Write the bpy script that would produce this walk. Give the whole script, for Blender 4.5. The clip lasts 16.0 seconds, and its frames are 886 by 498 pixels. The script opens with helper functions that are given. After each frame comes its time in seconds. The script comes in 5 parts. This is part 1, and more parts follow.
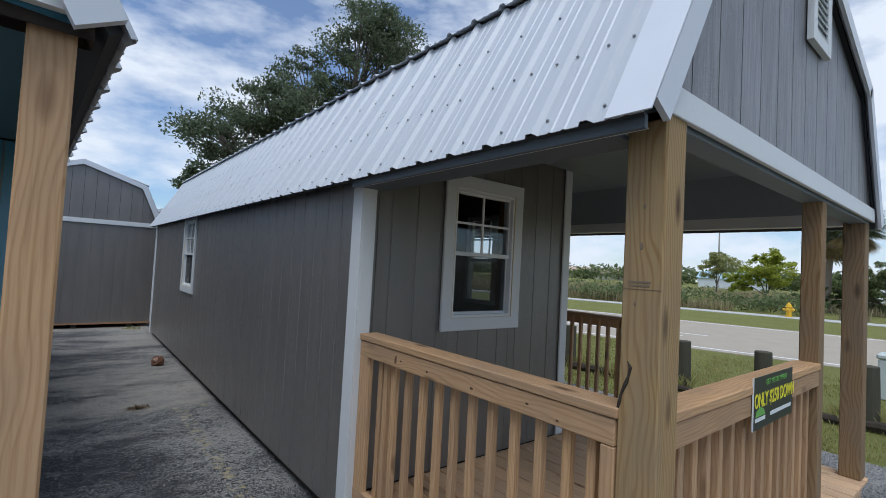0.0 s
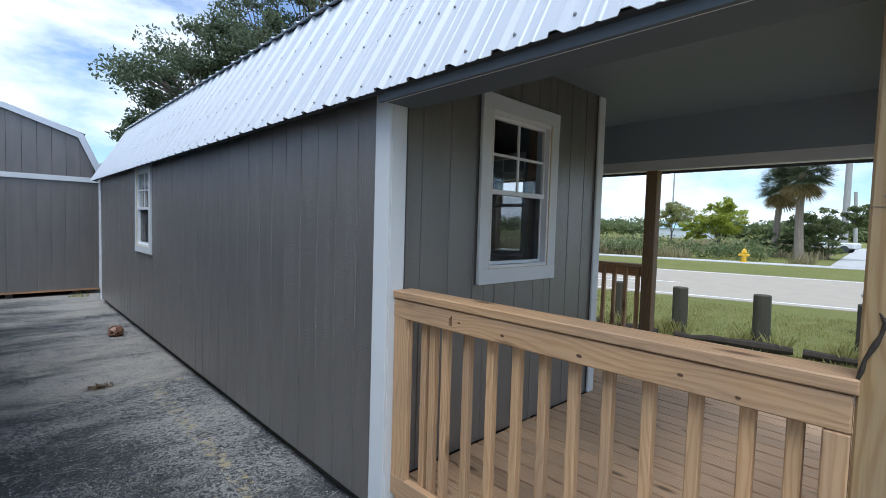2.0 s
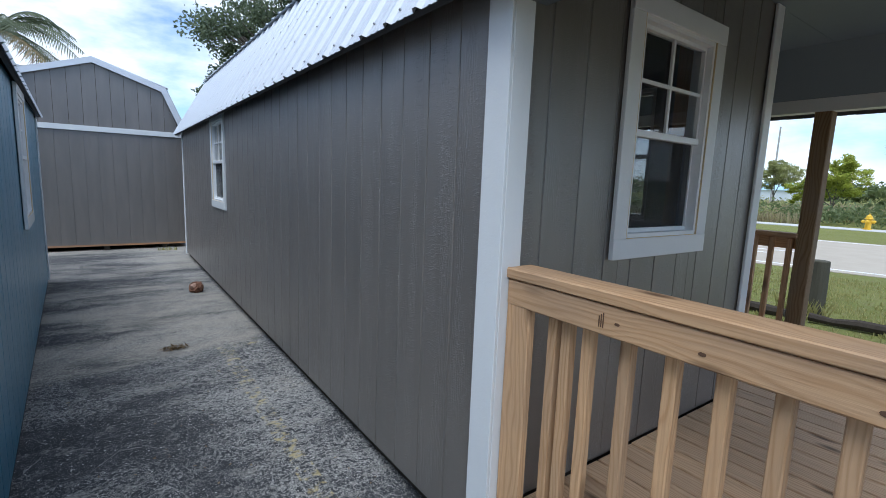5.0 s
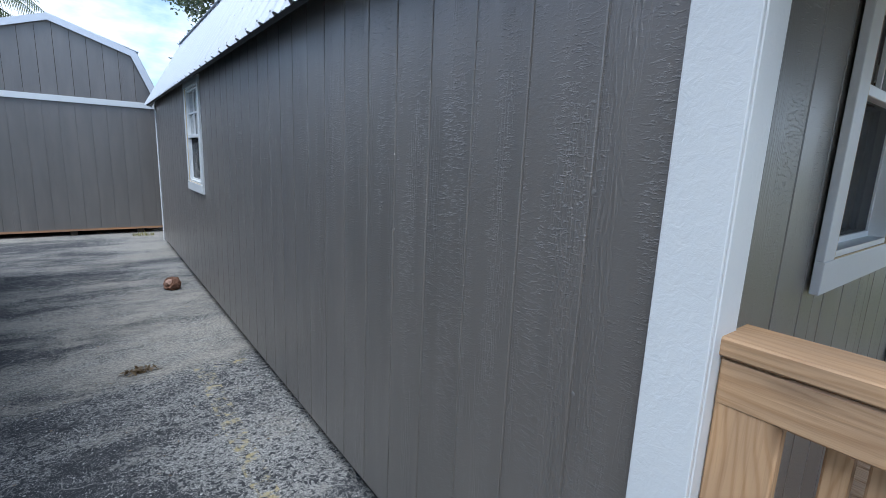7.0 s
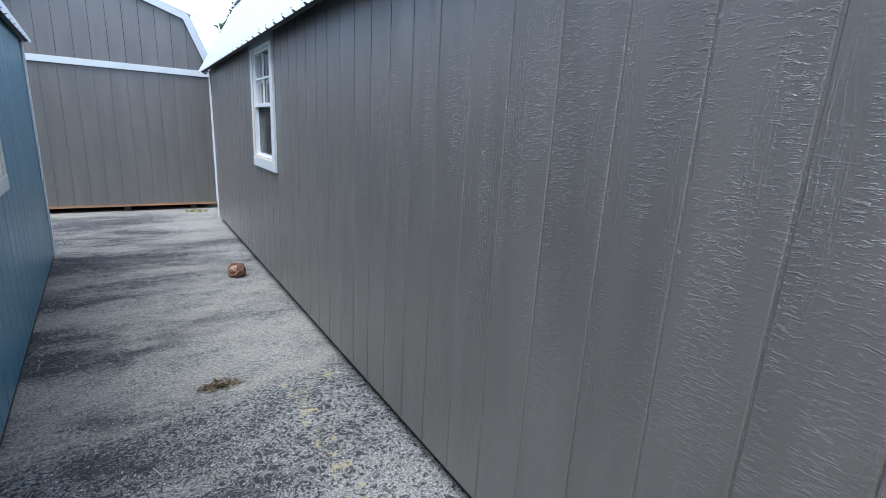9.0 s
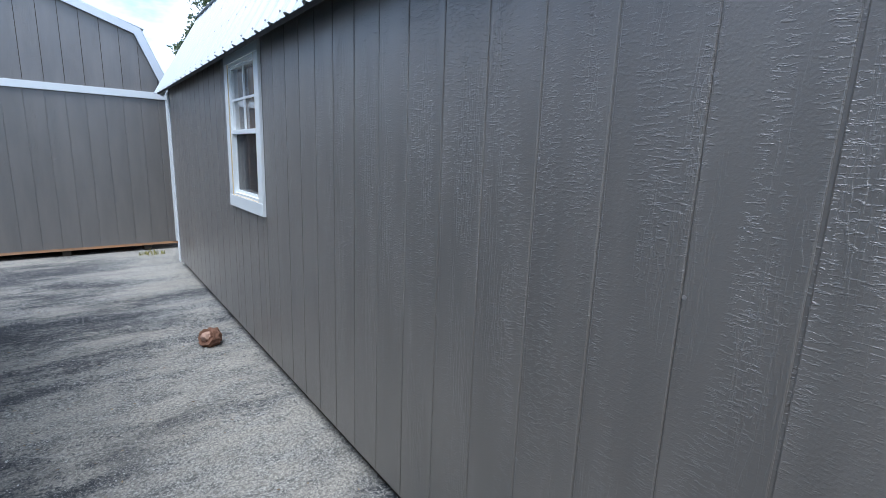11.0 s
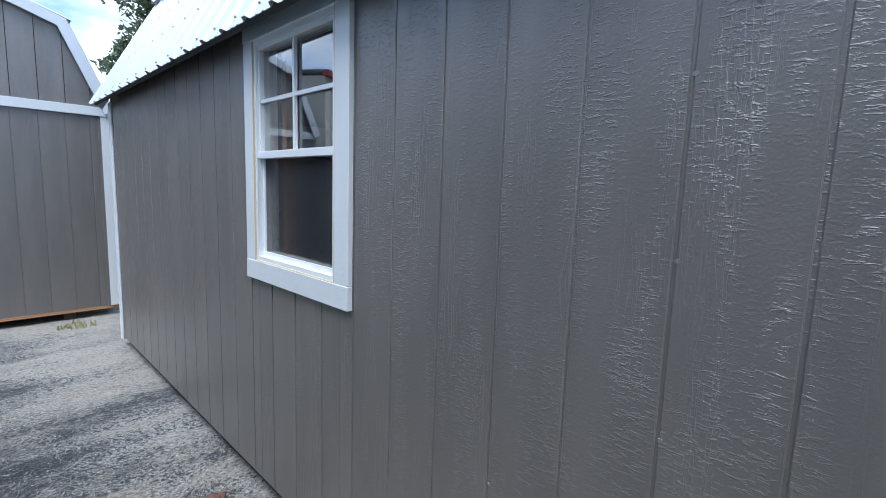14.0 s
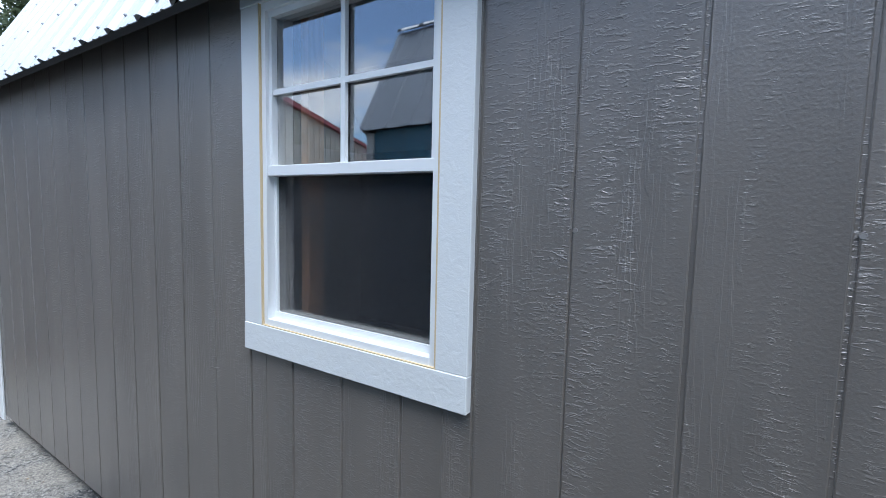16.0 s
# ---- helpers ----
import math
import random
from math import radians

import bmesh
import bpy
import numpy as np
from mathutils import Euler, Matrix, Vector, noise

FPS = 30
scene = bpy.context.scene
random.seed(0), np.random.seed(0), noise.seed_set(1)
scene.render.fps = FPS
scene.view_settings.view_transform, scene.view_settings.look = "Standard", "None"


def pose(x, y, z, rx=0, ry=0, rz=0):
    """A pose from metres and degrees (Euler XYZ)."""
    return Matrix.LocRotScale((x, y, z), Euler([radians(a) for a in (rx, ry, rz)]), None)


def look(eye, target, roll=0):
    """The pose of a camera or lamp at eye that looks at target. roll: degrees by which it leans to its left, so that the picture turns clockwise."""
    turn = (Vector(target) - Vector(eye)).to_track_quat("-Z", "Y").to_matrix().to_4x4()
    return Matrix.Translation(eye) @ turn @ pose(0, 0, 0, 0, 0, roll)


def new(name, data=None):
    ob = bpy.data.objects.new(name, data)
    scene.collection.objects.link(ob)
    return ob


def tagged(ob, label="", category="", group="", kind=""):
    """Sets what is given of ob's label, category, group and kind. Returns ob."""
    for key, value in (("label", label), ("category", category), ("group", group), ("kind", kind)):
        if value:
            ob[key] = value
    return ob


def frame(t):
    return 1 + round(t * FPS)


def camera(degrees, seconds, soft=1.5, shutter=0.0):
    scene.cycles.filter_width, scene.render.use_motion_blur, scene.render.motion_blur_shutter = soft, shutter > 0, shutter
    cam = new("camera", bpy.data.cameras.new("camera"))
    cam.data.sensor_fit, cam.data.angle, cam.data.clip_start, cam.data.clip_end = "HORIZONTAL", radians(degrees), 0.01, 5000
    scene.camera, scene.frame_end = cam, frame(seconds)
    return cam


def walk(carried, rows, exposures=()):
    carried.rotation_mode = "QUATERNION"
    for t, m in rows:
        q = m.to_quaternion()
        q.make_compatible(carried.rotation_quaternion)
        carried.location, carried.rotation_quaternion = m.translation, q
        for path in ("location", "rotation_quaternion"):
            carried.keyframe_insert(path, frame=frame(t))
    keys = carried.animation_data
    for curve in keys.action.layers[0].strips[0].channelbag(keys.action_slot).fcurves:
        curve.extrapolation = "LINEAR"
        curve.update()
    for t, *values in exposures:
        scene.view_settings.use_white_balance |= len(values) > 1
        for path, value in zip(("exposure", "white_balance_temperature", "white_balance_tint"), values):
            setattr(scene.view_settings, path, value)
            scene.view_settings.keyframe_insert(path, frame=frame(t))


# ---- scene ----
cam = camera(87.3, 16.0, soft=0.8)
PATH = [
    (0, (0.002, -0.291, 1.708), (1.261, 1.261, 1.786), 3.1),
    (0.5, (0.022, -0.206, 1.624), (1.257, 1.366, 1.579), 2.5),
    (1, (0.096, 0.012, 1.595), (1.347, 1.57, 1.499), 1.6),
    (1.5, (0.114, 0.264, 1.599), (1.441, 1.758, 1.502), 1.4),
    (2, (0.032, 0.475, 1.597), (1.424, 1.907, 1.495), 1.7),
    (2.5, (0.039, 0.533, 1.601), (1.451, 1.944, 1.485), 2.2),
    (3, (0.025, 0.59, 1.596), (1.423, 2.011, 1.434), 2.5),
    (3.5, (0.105, 0.679, 1.574), (1.432, 2.158, 1.35), 2.7),
    (4, (0.265, 0.759, 1.572), (1.499, 2.313, 1.319), 2.2),
    (4.5, (0.314, 0.921, 1.568), (1.51, 2.502, 1.303), 2.1),
    (5, (0.316, 1.107, 1.561), (1.475, 2.712, 1.275), 2.2),
    (5.2, (0.342, 1.182, 1.547), (1.48, 2.8, 1.249), 2.2),
    (7.3, (0.592, 2.087, 1.567), (1.780, 3.649, 1.182), 2.5),
    (7.5, (0.610, 2.152, 1.566), (1.777, 3.729, 1.179), 2.8),
    (8, (0.616, 2.355, 1.566), (1.719, 3.966, 1.132), 3.4),
    (8.5, (0.436, 2.589, 1.531), (1.525, 4.194, 1.04), 3.6),
    (9, (0.424, 2.902, 1.541), (1.499, 4.518, 1.054), 3.0),
    (9.2, (0.482, 2.986, 1.568), (1.545, 4.615, 1.103), 2.4),
    (11.3, (0.462, 4.119, 1.577), (1.684, 5.654, 1.194), 2.0),
    (11.5, (0.491, 4.275, 1.565), (1.717, 5.81, 1.191), 1.9),
    (12, (0.397, 4.634, 1.595), (1.678, 6.135, 1.265), 1.6),
    (12.5, (0.449, 4.941, 1.582), (1.739, 6.44, 1.285), 1.7),
    (13, (0.508, 5.203, 1.586), (1.814, 6.688, 1.285), 2.0),
    (13.5, (0.476, 5.509, 1.577), (1.844, 6.939, 1.281), 2.2),
    (14, (0.502, 5.75, 1.574), (1.923, 7.134, 1.318), 1.9),
    (14.5, (0.551, 5.978, 1.606), (2.032, 7.307, 1.409), 1.5),
    (15, (0.49, 6.215, 1.614), (2.052, 7.451, 1.435), 1.3),
    (15.5, (0.438, 6.422, 1.599), (2.062, 7.577, 1.423), 1.3),
    (16, (0.544, 6.609, 1.6), (2.201, 7.715, 1.421), 1.3),
]
EXPOSURES = [(0.0, -0.18, 5900, 9), (0.5, 0.12, 5900, 9), (1.5, 0.35, 5750, 8), (3.0, 0.36, 5700, 8), (5.0, 0.4, 5650, 8), (7.5, 0.65, 5550, 8), (8.0, 0.65, 5500, 8), (8.5, 0.92, 5600, 8), (9.0, 1.02, 5650, 8), (13.0, 0.88, 5600, 8), (16.0, 0.92, 5650, 8)]
walk(cam, [(t, look(eye, target, roll)) for t, eye, target, roll in PATH], EXPOSURES)


# ---- world and sun ----
SUN_EL, SUN_AZ = 67.0, 234.0          # degrees; azimuth clockwise from +y
world = bpy.data.worlds.new("sky")
scene.world = world
world.use_nodes = True
wn, wl = world.node_tree.nodes, world.node_tree.links
wn.clear()
w_out, w_bg, w_sky = wn.new("ShaderNodeOutputWorld"), wn.new("ShaderNodeBackground"), wn.new("ShaderNodeTexSky")
w_sky.sky_type, w_sky.sun_disc = "NISHITA", False
w_sky.sun_elevation, w_sky.sun_rotation = radians(SUN_EL), radians(SUN_AZ)
w_sky.air_density, w_sky.dust_density = 1.0, 0.4
w_tc, w_map, w_noise, w_ramp = wn.new("ShaderNodeTexCoord"), wn.new("ShaderNodeMapping"), wn.new("ShaderNodeTexNoise"), wn.new("ShaderNodeValToRGB")
w_map.inputs["Scale"].default_value = (1.0, 1.0, 2.6)
w_map.inputs["Location"].default_value = (0.15, 0.45, 0.2)
w_noise.inputs["Scale"].default_value, w_noise.inputs["Detail"].default_value, w_noise.inputs["Roughness"].default_value = 3.3, 7.0, 0.55
w_ramp.color_ramp.elements[0].position, w_ramp.color_ramp.elements[1].position = 0.43, 0.61
w_ramp.color_ramp.elements[0].color = (0.10, 0.10, 0.10, 1)
w_mix = wn.new("ShaderNodeMix")
w_mix.data_type = "RGBA"
w_mix.inputs["B"].default_value = (6.3, 6.5, 6.8, 1)
wl.new(w_tc.outputs["Generated"], w_map.inputs["Vector"])
wl.new(w_map.outputs["Vector"], w_noise.inputs["Vector"])
wl.new(w_noise.outputs["Fac"], w_ramp.inputs["Fac"])
wl.new(w_ramp.outputs["Color"], w_mix.inputs["Factor"])
w_tone = wn.new("ShaderNodeMix")
w_tone.data_type, w_tone.blend_type = "RGBA", "MULTIPLY"
w_tone.inputs["Factor"].default_value = 1.0
w_tone.inputs["B"].default_value = (0.68, 0.79, 0.91, 1)
wl.new(w_sky.outputs["Color"], w_tone.inputs["A"])
wl.new(w_tone.outputs["Result"], w_mix.inputs["A"])
wl.new(w_mix.outputs["Result"], w_bg.inputs["Color"])
wl.new(w_bg.outputs["Background"], w_out.inputs["Surface"])
w_bg.inputs["Strength"].default_value = 0.15

sun = new("sun", bpy.data.lights.new("sun", "SUN"))
sun.data.energy, sun.data.angle, sun.data.color = 2.5, radians(44), (1.0, 0.98, 0.96)
sun_from = Vector((math.sin(radians(SUN_AZ)) * math.cos(radians(SUN_EL)), math.cos(radians(SUN_AZ)) * math.cos(radians(SUN_EL)), math.sin(radians(SUN_EL))))
sun.matrix_world = look(sun_from * 60, (0, 0, 0))


# ---- materials ----
class Mat:
    """A small builder for procedural node materials."""

    def __init__(self, name, rough=0.6, metal=0.0, spec=0.5):
        self.m = bpy.data.materials.new(name)
        self.m.use_nodes = True
        self.n, self.l = self.m.node_tree.nodes, self.m.node_tree.links
        self.b = self.n["Principled BSDF"]
        self.b.inputs["Roughness"].default_value = rough
        self.b.inputs["Metallic"].default_value = metal
        self.b.inputs["Specular IOR Level"].default_value = spec
        self.vec = None

    def coords(self, scale=(1, 1, 1), shuffle=0.0, world_space=False):
        tc, mp = self.n.new("ShaderNodeTexCoord"), self.n.new("ShaderNodeMapping")
        mp.inputs["Scale"].default_value = scale
        if world_space:
            geo = self.n.new("ShaderNodeNewGeometry")
            self.l.new(geo.outputs["Position"], mp.inputs["Vector"])
        else:
            self.l.new(tc.outputs["Object"], mp.inputs["Vector"])
        if shuffle:
            info, mul = self.n.new("ShaderNodeObjectInfo"), self.n.new("ShaderNodeMath")
            mul.operation = "MULTIPLY"
            mul.inputs[1].default_value = shuffle
            self.l.new(info.outputs["Random"], mul.inputs[0])
            self.l.new(mul.outputs[0], mp.inputs["Location"])
        return mp.outputs["Vector"]

    def noise(self, vec, scale, detail=4.0, rough=0.55, distort=0.0):
        t = self.n.new("ShaderNodeTexNoise")
        for key, v in (("Scale", scale), ("Detail", detail), ("Roughness", rough), ("Distortion", distort)):
            t.inputs[key].default_value = v
        self.l.new(vec, t.inputs["Vector"])
        return t.outputs["Fac"]

    def voronoi(self, vec, scale, feature="F1"):
        t = self.n.new("ShaderNodeTexVoronoi")
        t.feature = feature
        t.inputs["Scale"].default_value = scale
        self.l.new(vec, t.inputs["Vector"])
        return t.outputs["Distance"]

    def wave(self, vec, scale, distort=4.0, detail=2.0, dscale=1.0, direction="Y"):
        t = self.n.new("ShaderNodeTexWave")
        t.bands_direction = direction
        for key, v in (("Scale", scale), ("Distortion", distort), ("Detail", detail), ("Detail Scale", dscale)):
            t.inputs[key].default_value = v
        self.l.new(vec, t.inputs["Vector"])
        return t.outputs["Fac"]

    def ramp(self, fac, *stops):
        r = self.n.new("ShaderNodeValToRGB")
        els = r.color_ramp.elements
        while len(els) < len(stops):
            els.new(0.5)
        for e, (p, c) in zip(els, stops):
            e.position = p
            e.color = (*c, 1) if isinstance(c, tuple) else (c, c, c, 1)
        self.l.new(fac, r.inputs["Fac"])
        return r.outputs["Color"]

    def mix(self, fac, a, b, blend="MIX"):
        x = self.n.new("ShaderNodeMix")
        x.data_type, x.blend_type = "RGBA", blend
        for key, v in (("Factor", fac), ("A", a), ("B", b)):
            if isinstance(v, (int, float)):
                x.inputs[key].default_value = v if key == "Factor" else (v, v, v, 1)
            elif isinstance(v, tuple):
                x.inputs[key].default_value = (*v, 1)
            else:
                self.l.new(v, x.inputs[key])
        return x.outputs["Result"]

    def math(self, op, a, b=0.0, c=None):
        x = self.n.new("ShaderNodeMath")
        x.operation = op
        for i, v in enumerate((a, b) if c is None else (a, b, c)):
            if isinstance(v, (int, float)):
                x.inputs[i].default_value = v
            else:
                self.l.new(v, x.inputs[i])
        return x.outputs[0]

    def rand(self):
        return self.n.new("ShaderNodeObjectInfo").outputs["Random"]

    def island(self):
        return self.n.new("ShaderNodeNewGeometry").outputs["Random Per Island"]

    def split(self, vec):
        x = self.n.new("ShaderNodeSeparateXYZ")
        self.l.new(vec, x.inputs[0])
        return x.outputs

    def color(self, c):
        if isinstance(c, tuple):
            self.b.inputs["Base Color"].default_value = (*c, 1)
        else:
            self.l.new(c, self.b.inputs["Base Color"])
        return self

    def rough(self, r):
        self.l.new(r, self.b.inputs["Roughness"])
        return self

    def bump(self, height, strength=0.3, distance=0.01):
        x = self.n.new("ShaderNodeBump")
        x.inputs["Strength"].default_value, x.inputs["Distance"].default_value = strength, distance
        self.l.new(height, x.inputs["Height"])
        if self.b.inputs["Normal"].links:
            self.l.new(self.b.inputs["Normal"].links[0].from_socket, x.inputs["Normal"])
        self.l.new(x.outputs["Normal"], self.b.inputs["Normal"])
        return self


def siding_material(name, base, rough=0.36, streak=0.0):
    """Painted engineered-wood siding with embossed cedar grain, boards upright along local z."""
    m = Mat(name, rough, spec=1.0)
    v = m.coords((1, 1, 1), shuffle=37.0)
    big = m.noise(v, 1.3, 3.0)
    stain = m.noise(m.coords((3, 3, 0.6), shuffle=11.0), 2.0, 5.0)
    dark, light = tuple(c * 0.86 for c in base), tuple(c * 1.12 for c in base)
    paint = m.mix(m.ramp(stain, (0.35, 0.0), (0.7, 1.0)), dark, light)
    if streak:
        lines = m.noise(m.coords((55, 55, 2.0), shuffle=7.0), 1.0, 5.0, 0.7)
        paint = m.mix(m.ramp(lines, (0.42, streak), (0.60, 0.0)), paint, tuple(c * 0.35 for c in base))
    m.color(paint)
    ripple = m.noise(m.coords((42, 42, 165), shuffle=37.0), 1.0, 3.0, 0.6, 0.5)
    grain = m.wave(m.coords((1, 1, 0.11), shuffle=23.0), 22.0, 11.0, 3.0, 2.2, "X")
    patch = m.ramp(m.noise(m.coords((8, 8, 1.6), shuffle=5.0), 1.0, 2.0), (0.52, 0.0), (0.68, 1.0))
    lumps = m.math("MULTIPLY", m.ramp(ripple, (0.52, 0.0), (0.70, 1.0)), m.ramp(m.noise(m.coords((11, 11, 1.6), shuffle=61.0), 1.0, 4.0), (0.43, 0.08), (0.61, 1.0)))
    rays = m.math("MULTIPLY", m.ramp(grain, (0.55, 0.0), (0.85, 1.0)), m.math("MULTIPLY", patch, 0.75))
    m.bump(m.math("ADD", lumps, rays), 0.52, 0.003)
    m.bump(m.noise(v, 160.0, 3.0), 0.2, 0.003)
    m.rough(m.math("ADD", m.math("MULTIPLY", big, 0.18), rough - 0.1))
    m.b.inputs["Coat Weight"].default_value, m.b.inputs["Coat Roughness"].default_value = 0.7, 0.45
    m.l.new(m.b.inputs["Normal"].links[0].from_socket, m.b.inputs["Coat Normal"])
    return m.m


def wood_material(name, pale, mid, dark, rough=0.7, aged=0.0, grain=0.8):
    """Sawn pine, boards along local x: annual rings, knots, end-to-end tint, weathering."""
    m = Mat(name, rough, spec=0.3)
    v = m.coords((0.10, 1, 1), shuffle=0.37)
    warp = m.noise(m.coords((0.9, 3, 3), shuffle=53.0), 1.5, 2.0)
    t = m.n.new("ShaderNodeTexWave")
    t.wave_type, t.rings_direction = "RINGS", "X"
    for key, val in (("Scale", 24.0), ("Distortion", 1.8), ("Detail", 2.0), ("Detail Scale", 1.2)):
        t.inputs[key].default_value = val
    m.l.new(m.mix(0.09, v, warp, "ADD"), t.inputs["Vector"])
    rings = t.outputs["Fac"]
    fine = m.noise(m.coords((5, 160, 160), shuffle=31.0), 1.0, 3.0)
    col = m.mix(m.ramp(rings, (0.30, 0.0), (0.75, 0.35 * grain), (0.97, grain)), pale, mid)
    col = m.mix(m.ramp(fine, (0.5, 0.0), (0.8, 0.5)), col, dark)
    knots = m.voronoi(m.coords((2.3, 7, 7), shuffle=17.0), 1.0)
    col = m.mix(m.ramp(knots, (0.05, 1.0), (0.12, 0.55), (0.19, 0.0)), col, tuple(c * 0.45 for c in dark))
    tint = m.ramp(m.rand(), (0.0, (0.82, 0.80, 0.78)), (0.5, (1.0, 0.98, 0.96)), (1.0, (1.12, 1.06, 0.96)))
    col = m.mix(1.0, col, tint, "MULTIPLY")
    blotch = m.ramp(m.noise(m.coords((1.2, 4, 4), shuffle=71.0), 1.8, 5.0), (0.42, 0.0), (0.72, 0.55 + aged))
    col = m.mix(blotch, col, m.mix(0.5, tuple(mid), (0.20, 0.19, 0.17)))
    m.color(col)
    m.bump(fine, 0.25, 0.003).bump(rings, 0.1, 0.003)
    return m.m


SIDING = siding_material("bronze_siding", (0.140, 0.123, 0.106), 0.38)
SIDING_BLUE = siding_material("teal_siding", (0.030, 0.205, 0.325))
PINE = wood_material("treated_pine", (0.56, 0.36, 0.195), (0.42, 0.24, 0.112), (0.27, 0.14, 0.06), grain=0.65)
DECKWOOD = wood_material("deck_pine", (0.68, 0.47, 0.29), (0.54, 0.34, 0.19), (0.36, 0.22, 0.12), 0.75, -0.3)
POSTWOOD = wood_material("post_pine", (0.46, 0.32, 0.15), (0.36, 0.225, 0.09), (0.22, 0.12, 0.05), 0.75, 0.1, 1.3)
# darker pine for all porch posts but the near corner one
DARKPOST = wood_material("dark_post_pine", (0.27, 0.185, 0.10), (0.20, 0.125, 0.06), (0.12, 0.07, 0.035), 0.8, 0.1, 1.2)


def painted(name, base, rough, grain=0.25, dirt=0.12):
    m = Mat(name, rough)
    v = m.coords((1, 1, 1), shuffle=19.0)
    d = m.ramp(m.noise(v, 3.0, 6.0, 0.6), (0.45, 0.0), (0.8, dirt))
    m.color(m.mix(d, base, tuple(c * 0.55 for c in base)))
    m.bump(m.noise(v, 38.0, 4.0, 0.6, 0.8), grain, 0.004)
    m.bump(m.noise(v, 180.0, 2.0), grain * 0.5, 0.002)
    return m.m


WHITE = painted("white_trim_paint", (0.69, 0.70, 0.685), 0.45, 0.34)
VINYL = painted("white_vinyl", (0.78, 0.79, 0.78), 0.35, 0.05, 0.06)
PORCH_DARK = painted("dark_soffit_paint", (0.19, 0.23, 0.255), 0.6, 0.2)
TEAL_DARK = painted("dark_teal_paint", (0.045, 0.115, 0.15), 0.6, 0.2)
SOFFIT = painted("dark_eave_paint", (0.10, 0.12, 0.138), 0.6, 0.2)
GALV = Mat("white_coated_steel", 0.36, 0.0)
_v = GALV.coords((1, 1, 1), shuffle=13.0)
GALV.color(GALV.mix(GALV.ramp(GALV.noise(GALV.coords((14, 1.2, 14), shuffle=9.0), 1.0, 4.0), (0.4, 0.0), (0.75, 0.35)), (0.50, 0.525, 0.55), (0.40, 0.42, 0.445)))
GALV.bump(GALV.noise(_v, 5.0, 2.0), 0.12, 0.01)
GALV = GALV.m
TRIM_STEEL = painted("white_rake_steel", (0.64, 0.66, 0.69), 0.35, 0.05, 0.1)
SCREW = painted("screw_head_steel", (0.30, 0.30, 0.31), 0.4, 0.1)
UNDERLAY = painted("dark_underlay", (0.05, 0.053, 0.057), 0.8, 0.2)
STUD = wood_material("interior_stud", (0.45, 0.26, 0.14), (0.34, 0.17, 0.08), (0.2, 0.09, 0.04))
# bare boards; the dark of the unlit rooms is put into their colour
INSIDE = painted("unlit_interior_board", (0.075, 0.058, 0.046), 0.85, 0.3)
CAULK = painted("tan_caulk", (0.60, 0.47, 0.28), 0.7, 0.1)
NAIL = painted("nail_head", (0.22, 0.21, 0.20), 0.5, 0.1)

GLASS = Mat("window_glass", 0.0)
GLASS.b.inputs["Transmission Weight"].default_value = 1.0
GLASS.b.inputs["IOR"].default_value = 2.2
GLASS.color((0.93, 0.95, 0.96))
GLASS = GLASS.m
GLASS_CLEAR = Mat("clear_window_glass", 0.0)
GLASS_CLEAR.b.inputs["Transmission Weight"].default_value = 1.0
GLASS_CLEAR.b.inputs["IOR"].default_value = 1.45
GLASS_CLEAR.color((0.80, 0.84, 0.86))
GLASS_CLEAR = GLASS_CLEAR.m

SCREEN = Mat("insect_screen", 0.8)
SCREEN.color((0.012, 0.013, 0.016))
SCREEN.b.inputs["Alpha"].default_value = 0.52
SCREEN = SCREEN.m
SCREEN_FINE = Mat("fine_insect_screen", 0.8)
SCREEN_FINE.color((0.012, 0.013, 0.015))
SCREEN_FINE.b.inputs["Alpha"].default_value = 0.42
SCREEN_FINE = SCREEN_FINE.m

# worn parking-lot asphalt: dark binder with pale stones, drifts of sand, a worn yellow line
A = Mat("worn_asphalt", 0.9, spec=0.25)
pv = A.coords((1, 1, 1), world_space=True)
px, py, pz = A.split(pv)
def grains(m, vec, scale, share):
    """Crisp loose grains: a share of the cells, each with a tint of its own."""
    t = m.n.new("ShaderNodeTexVoronoi")
    t.inputs["Scale"].default_value, t.inputs["Randomness"].default_value = scale, 1.0
    m.l.new(vec, t.inputs["Vector"])
    r, g, b = m.split(t.outputs["Color"])
    size = m.math("ADD", m.math("MULTIPLY", b, 0.22), 0.26)
    return m.math("MULTIPLY", m.math("LESS_THAN", r, share), m.math("LESS_THAN", t.outputs["Distance"], size)), g


def step_up(m, a, lo, width):
    """0 below lo, 1 above lo + width."""
    return m.math("MINIMUM", m.math("MAXIMUM", m.math("DIVIDE", m.math("SUBTRACT", a, lo), width), 0.0), 1.0)


stones = A.voronoi(pv, 70.0)
wear = A.noise(pv, 1.3, 6.0, 0.6)
wear_fine = A.noise(pv, 7.0, 8.0, 0.75)
grit = A.noise(pv, 130.0, 3.0, 0.6)
gran = A.ramp(A.noise(pv, 60.0, 6.0, 0.8), (0.44, 0.0), (0.56, 1.0))
col = A.mix(A.ramp(wear_fine, (0.3, 0.0), (0.7, 1.0)), (0.034, 0.035, 0.037), (0.070, 0.071, 0.073))
col = A.mix(A.ramp(grit, (0.38, 0.7), (0.58, 0.0)), col, (0.026, 0.027, 0.029))
share = A.ramp(A.math("ADD", A.math("MULTIPLY", wear, 0.5), A.math("MULTIPLY", wear_fine, 0.5)), (0.38, 0.06), (0.62, 0.50))
small, small_tint = grains(A, pv, 190.0, A.math("MULTIPLY", share, 0.5))
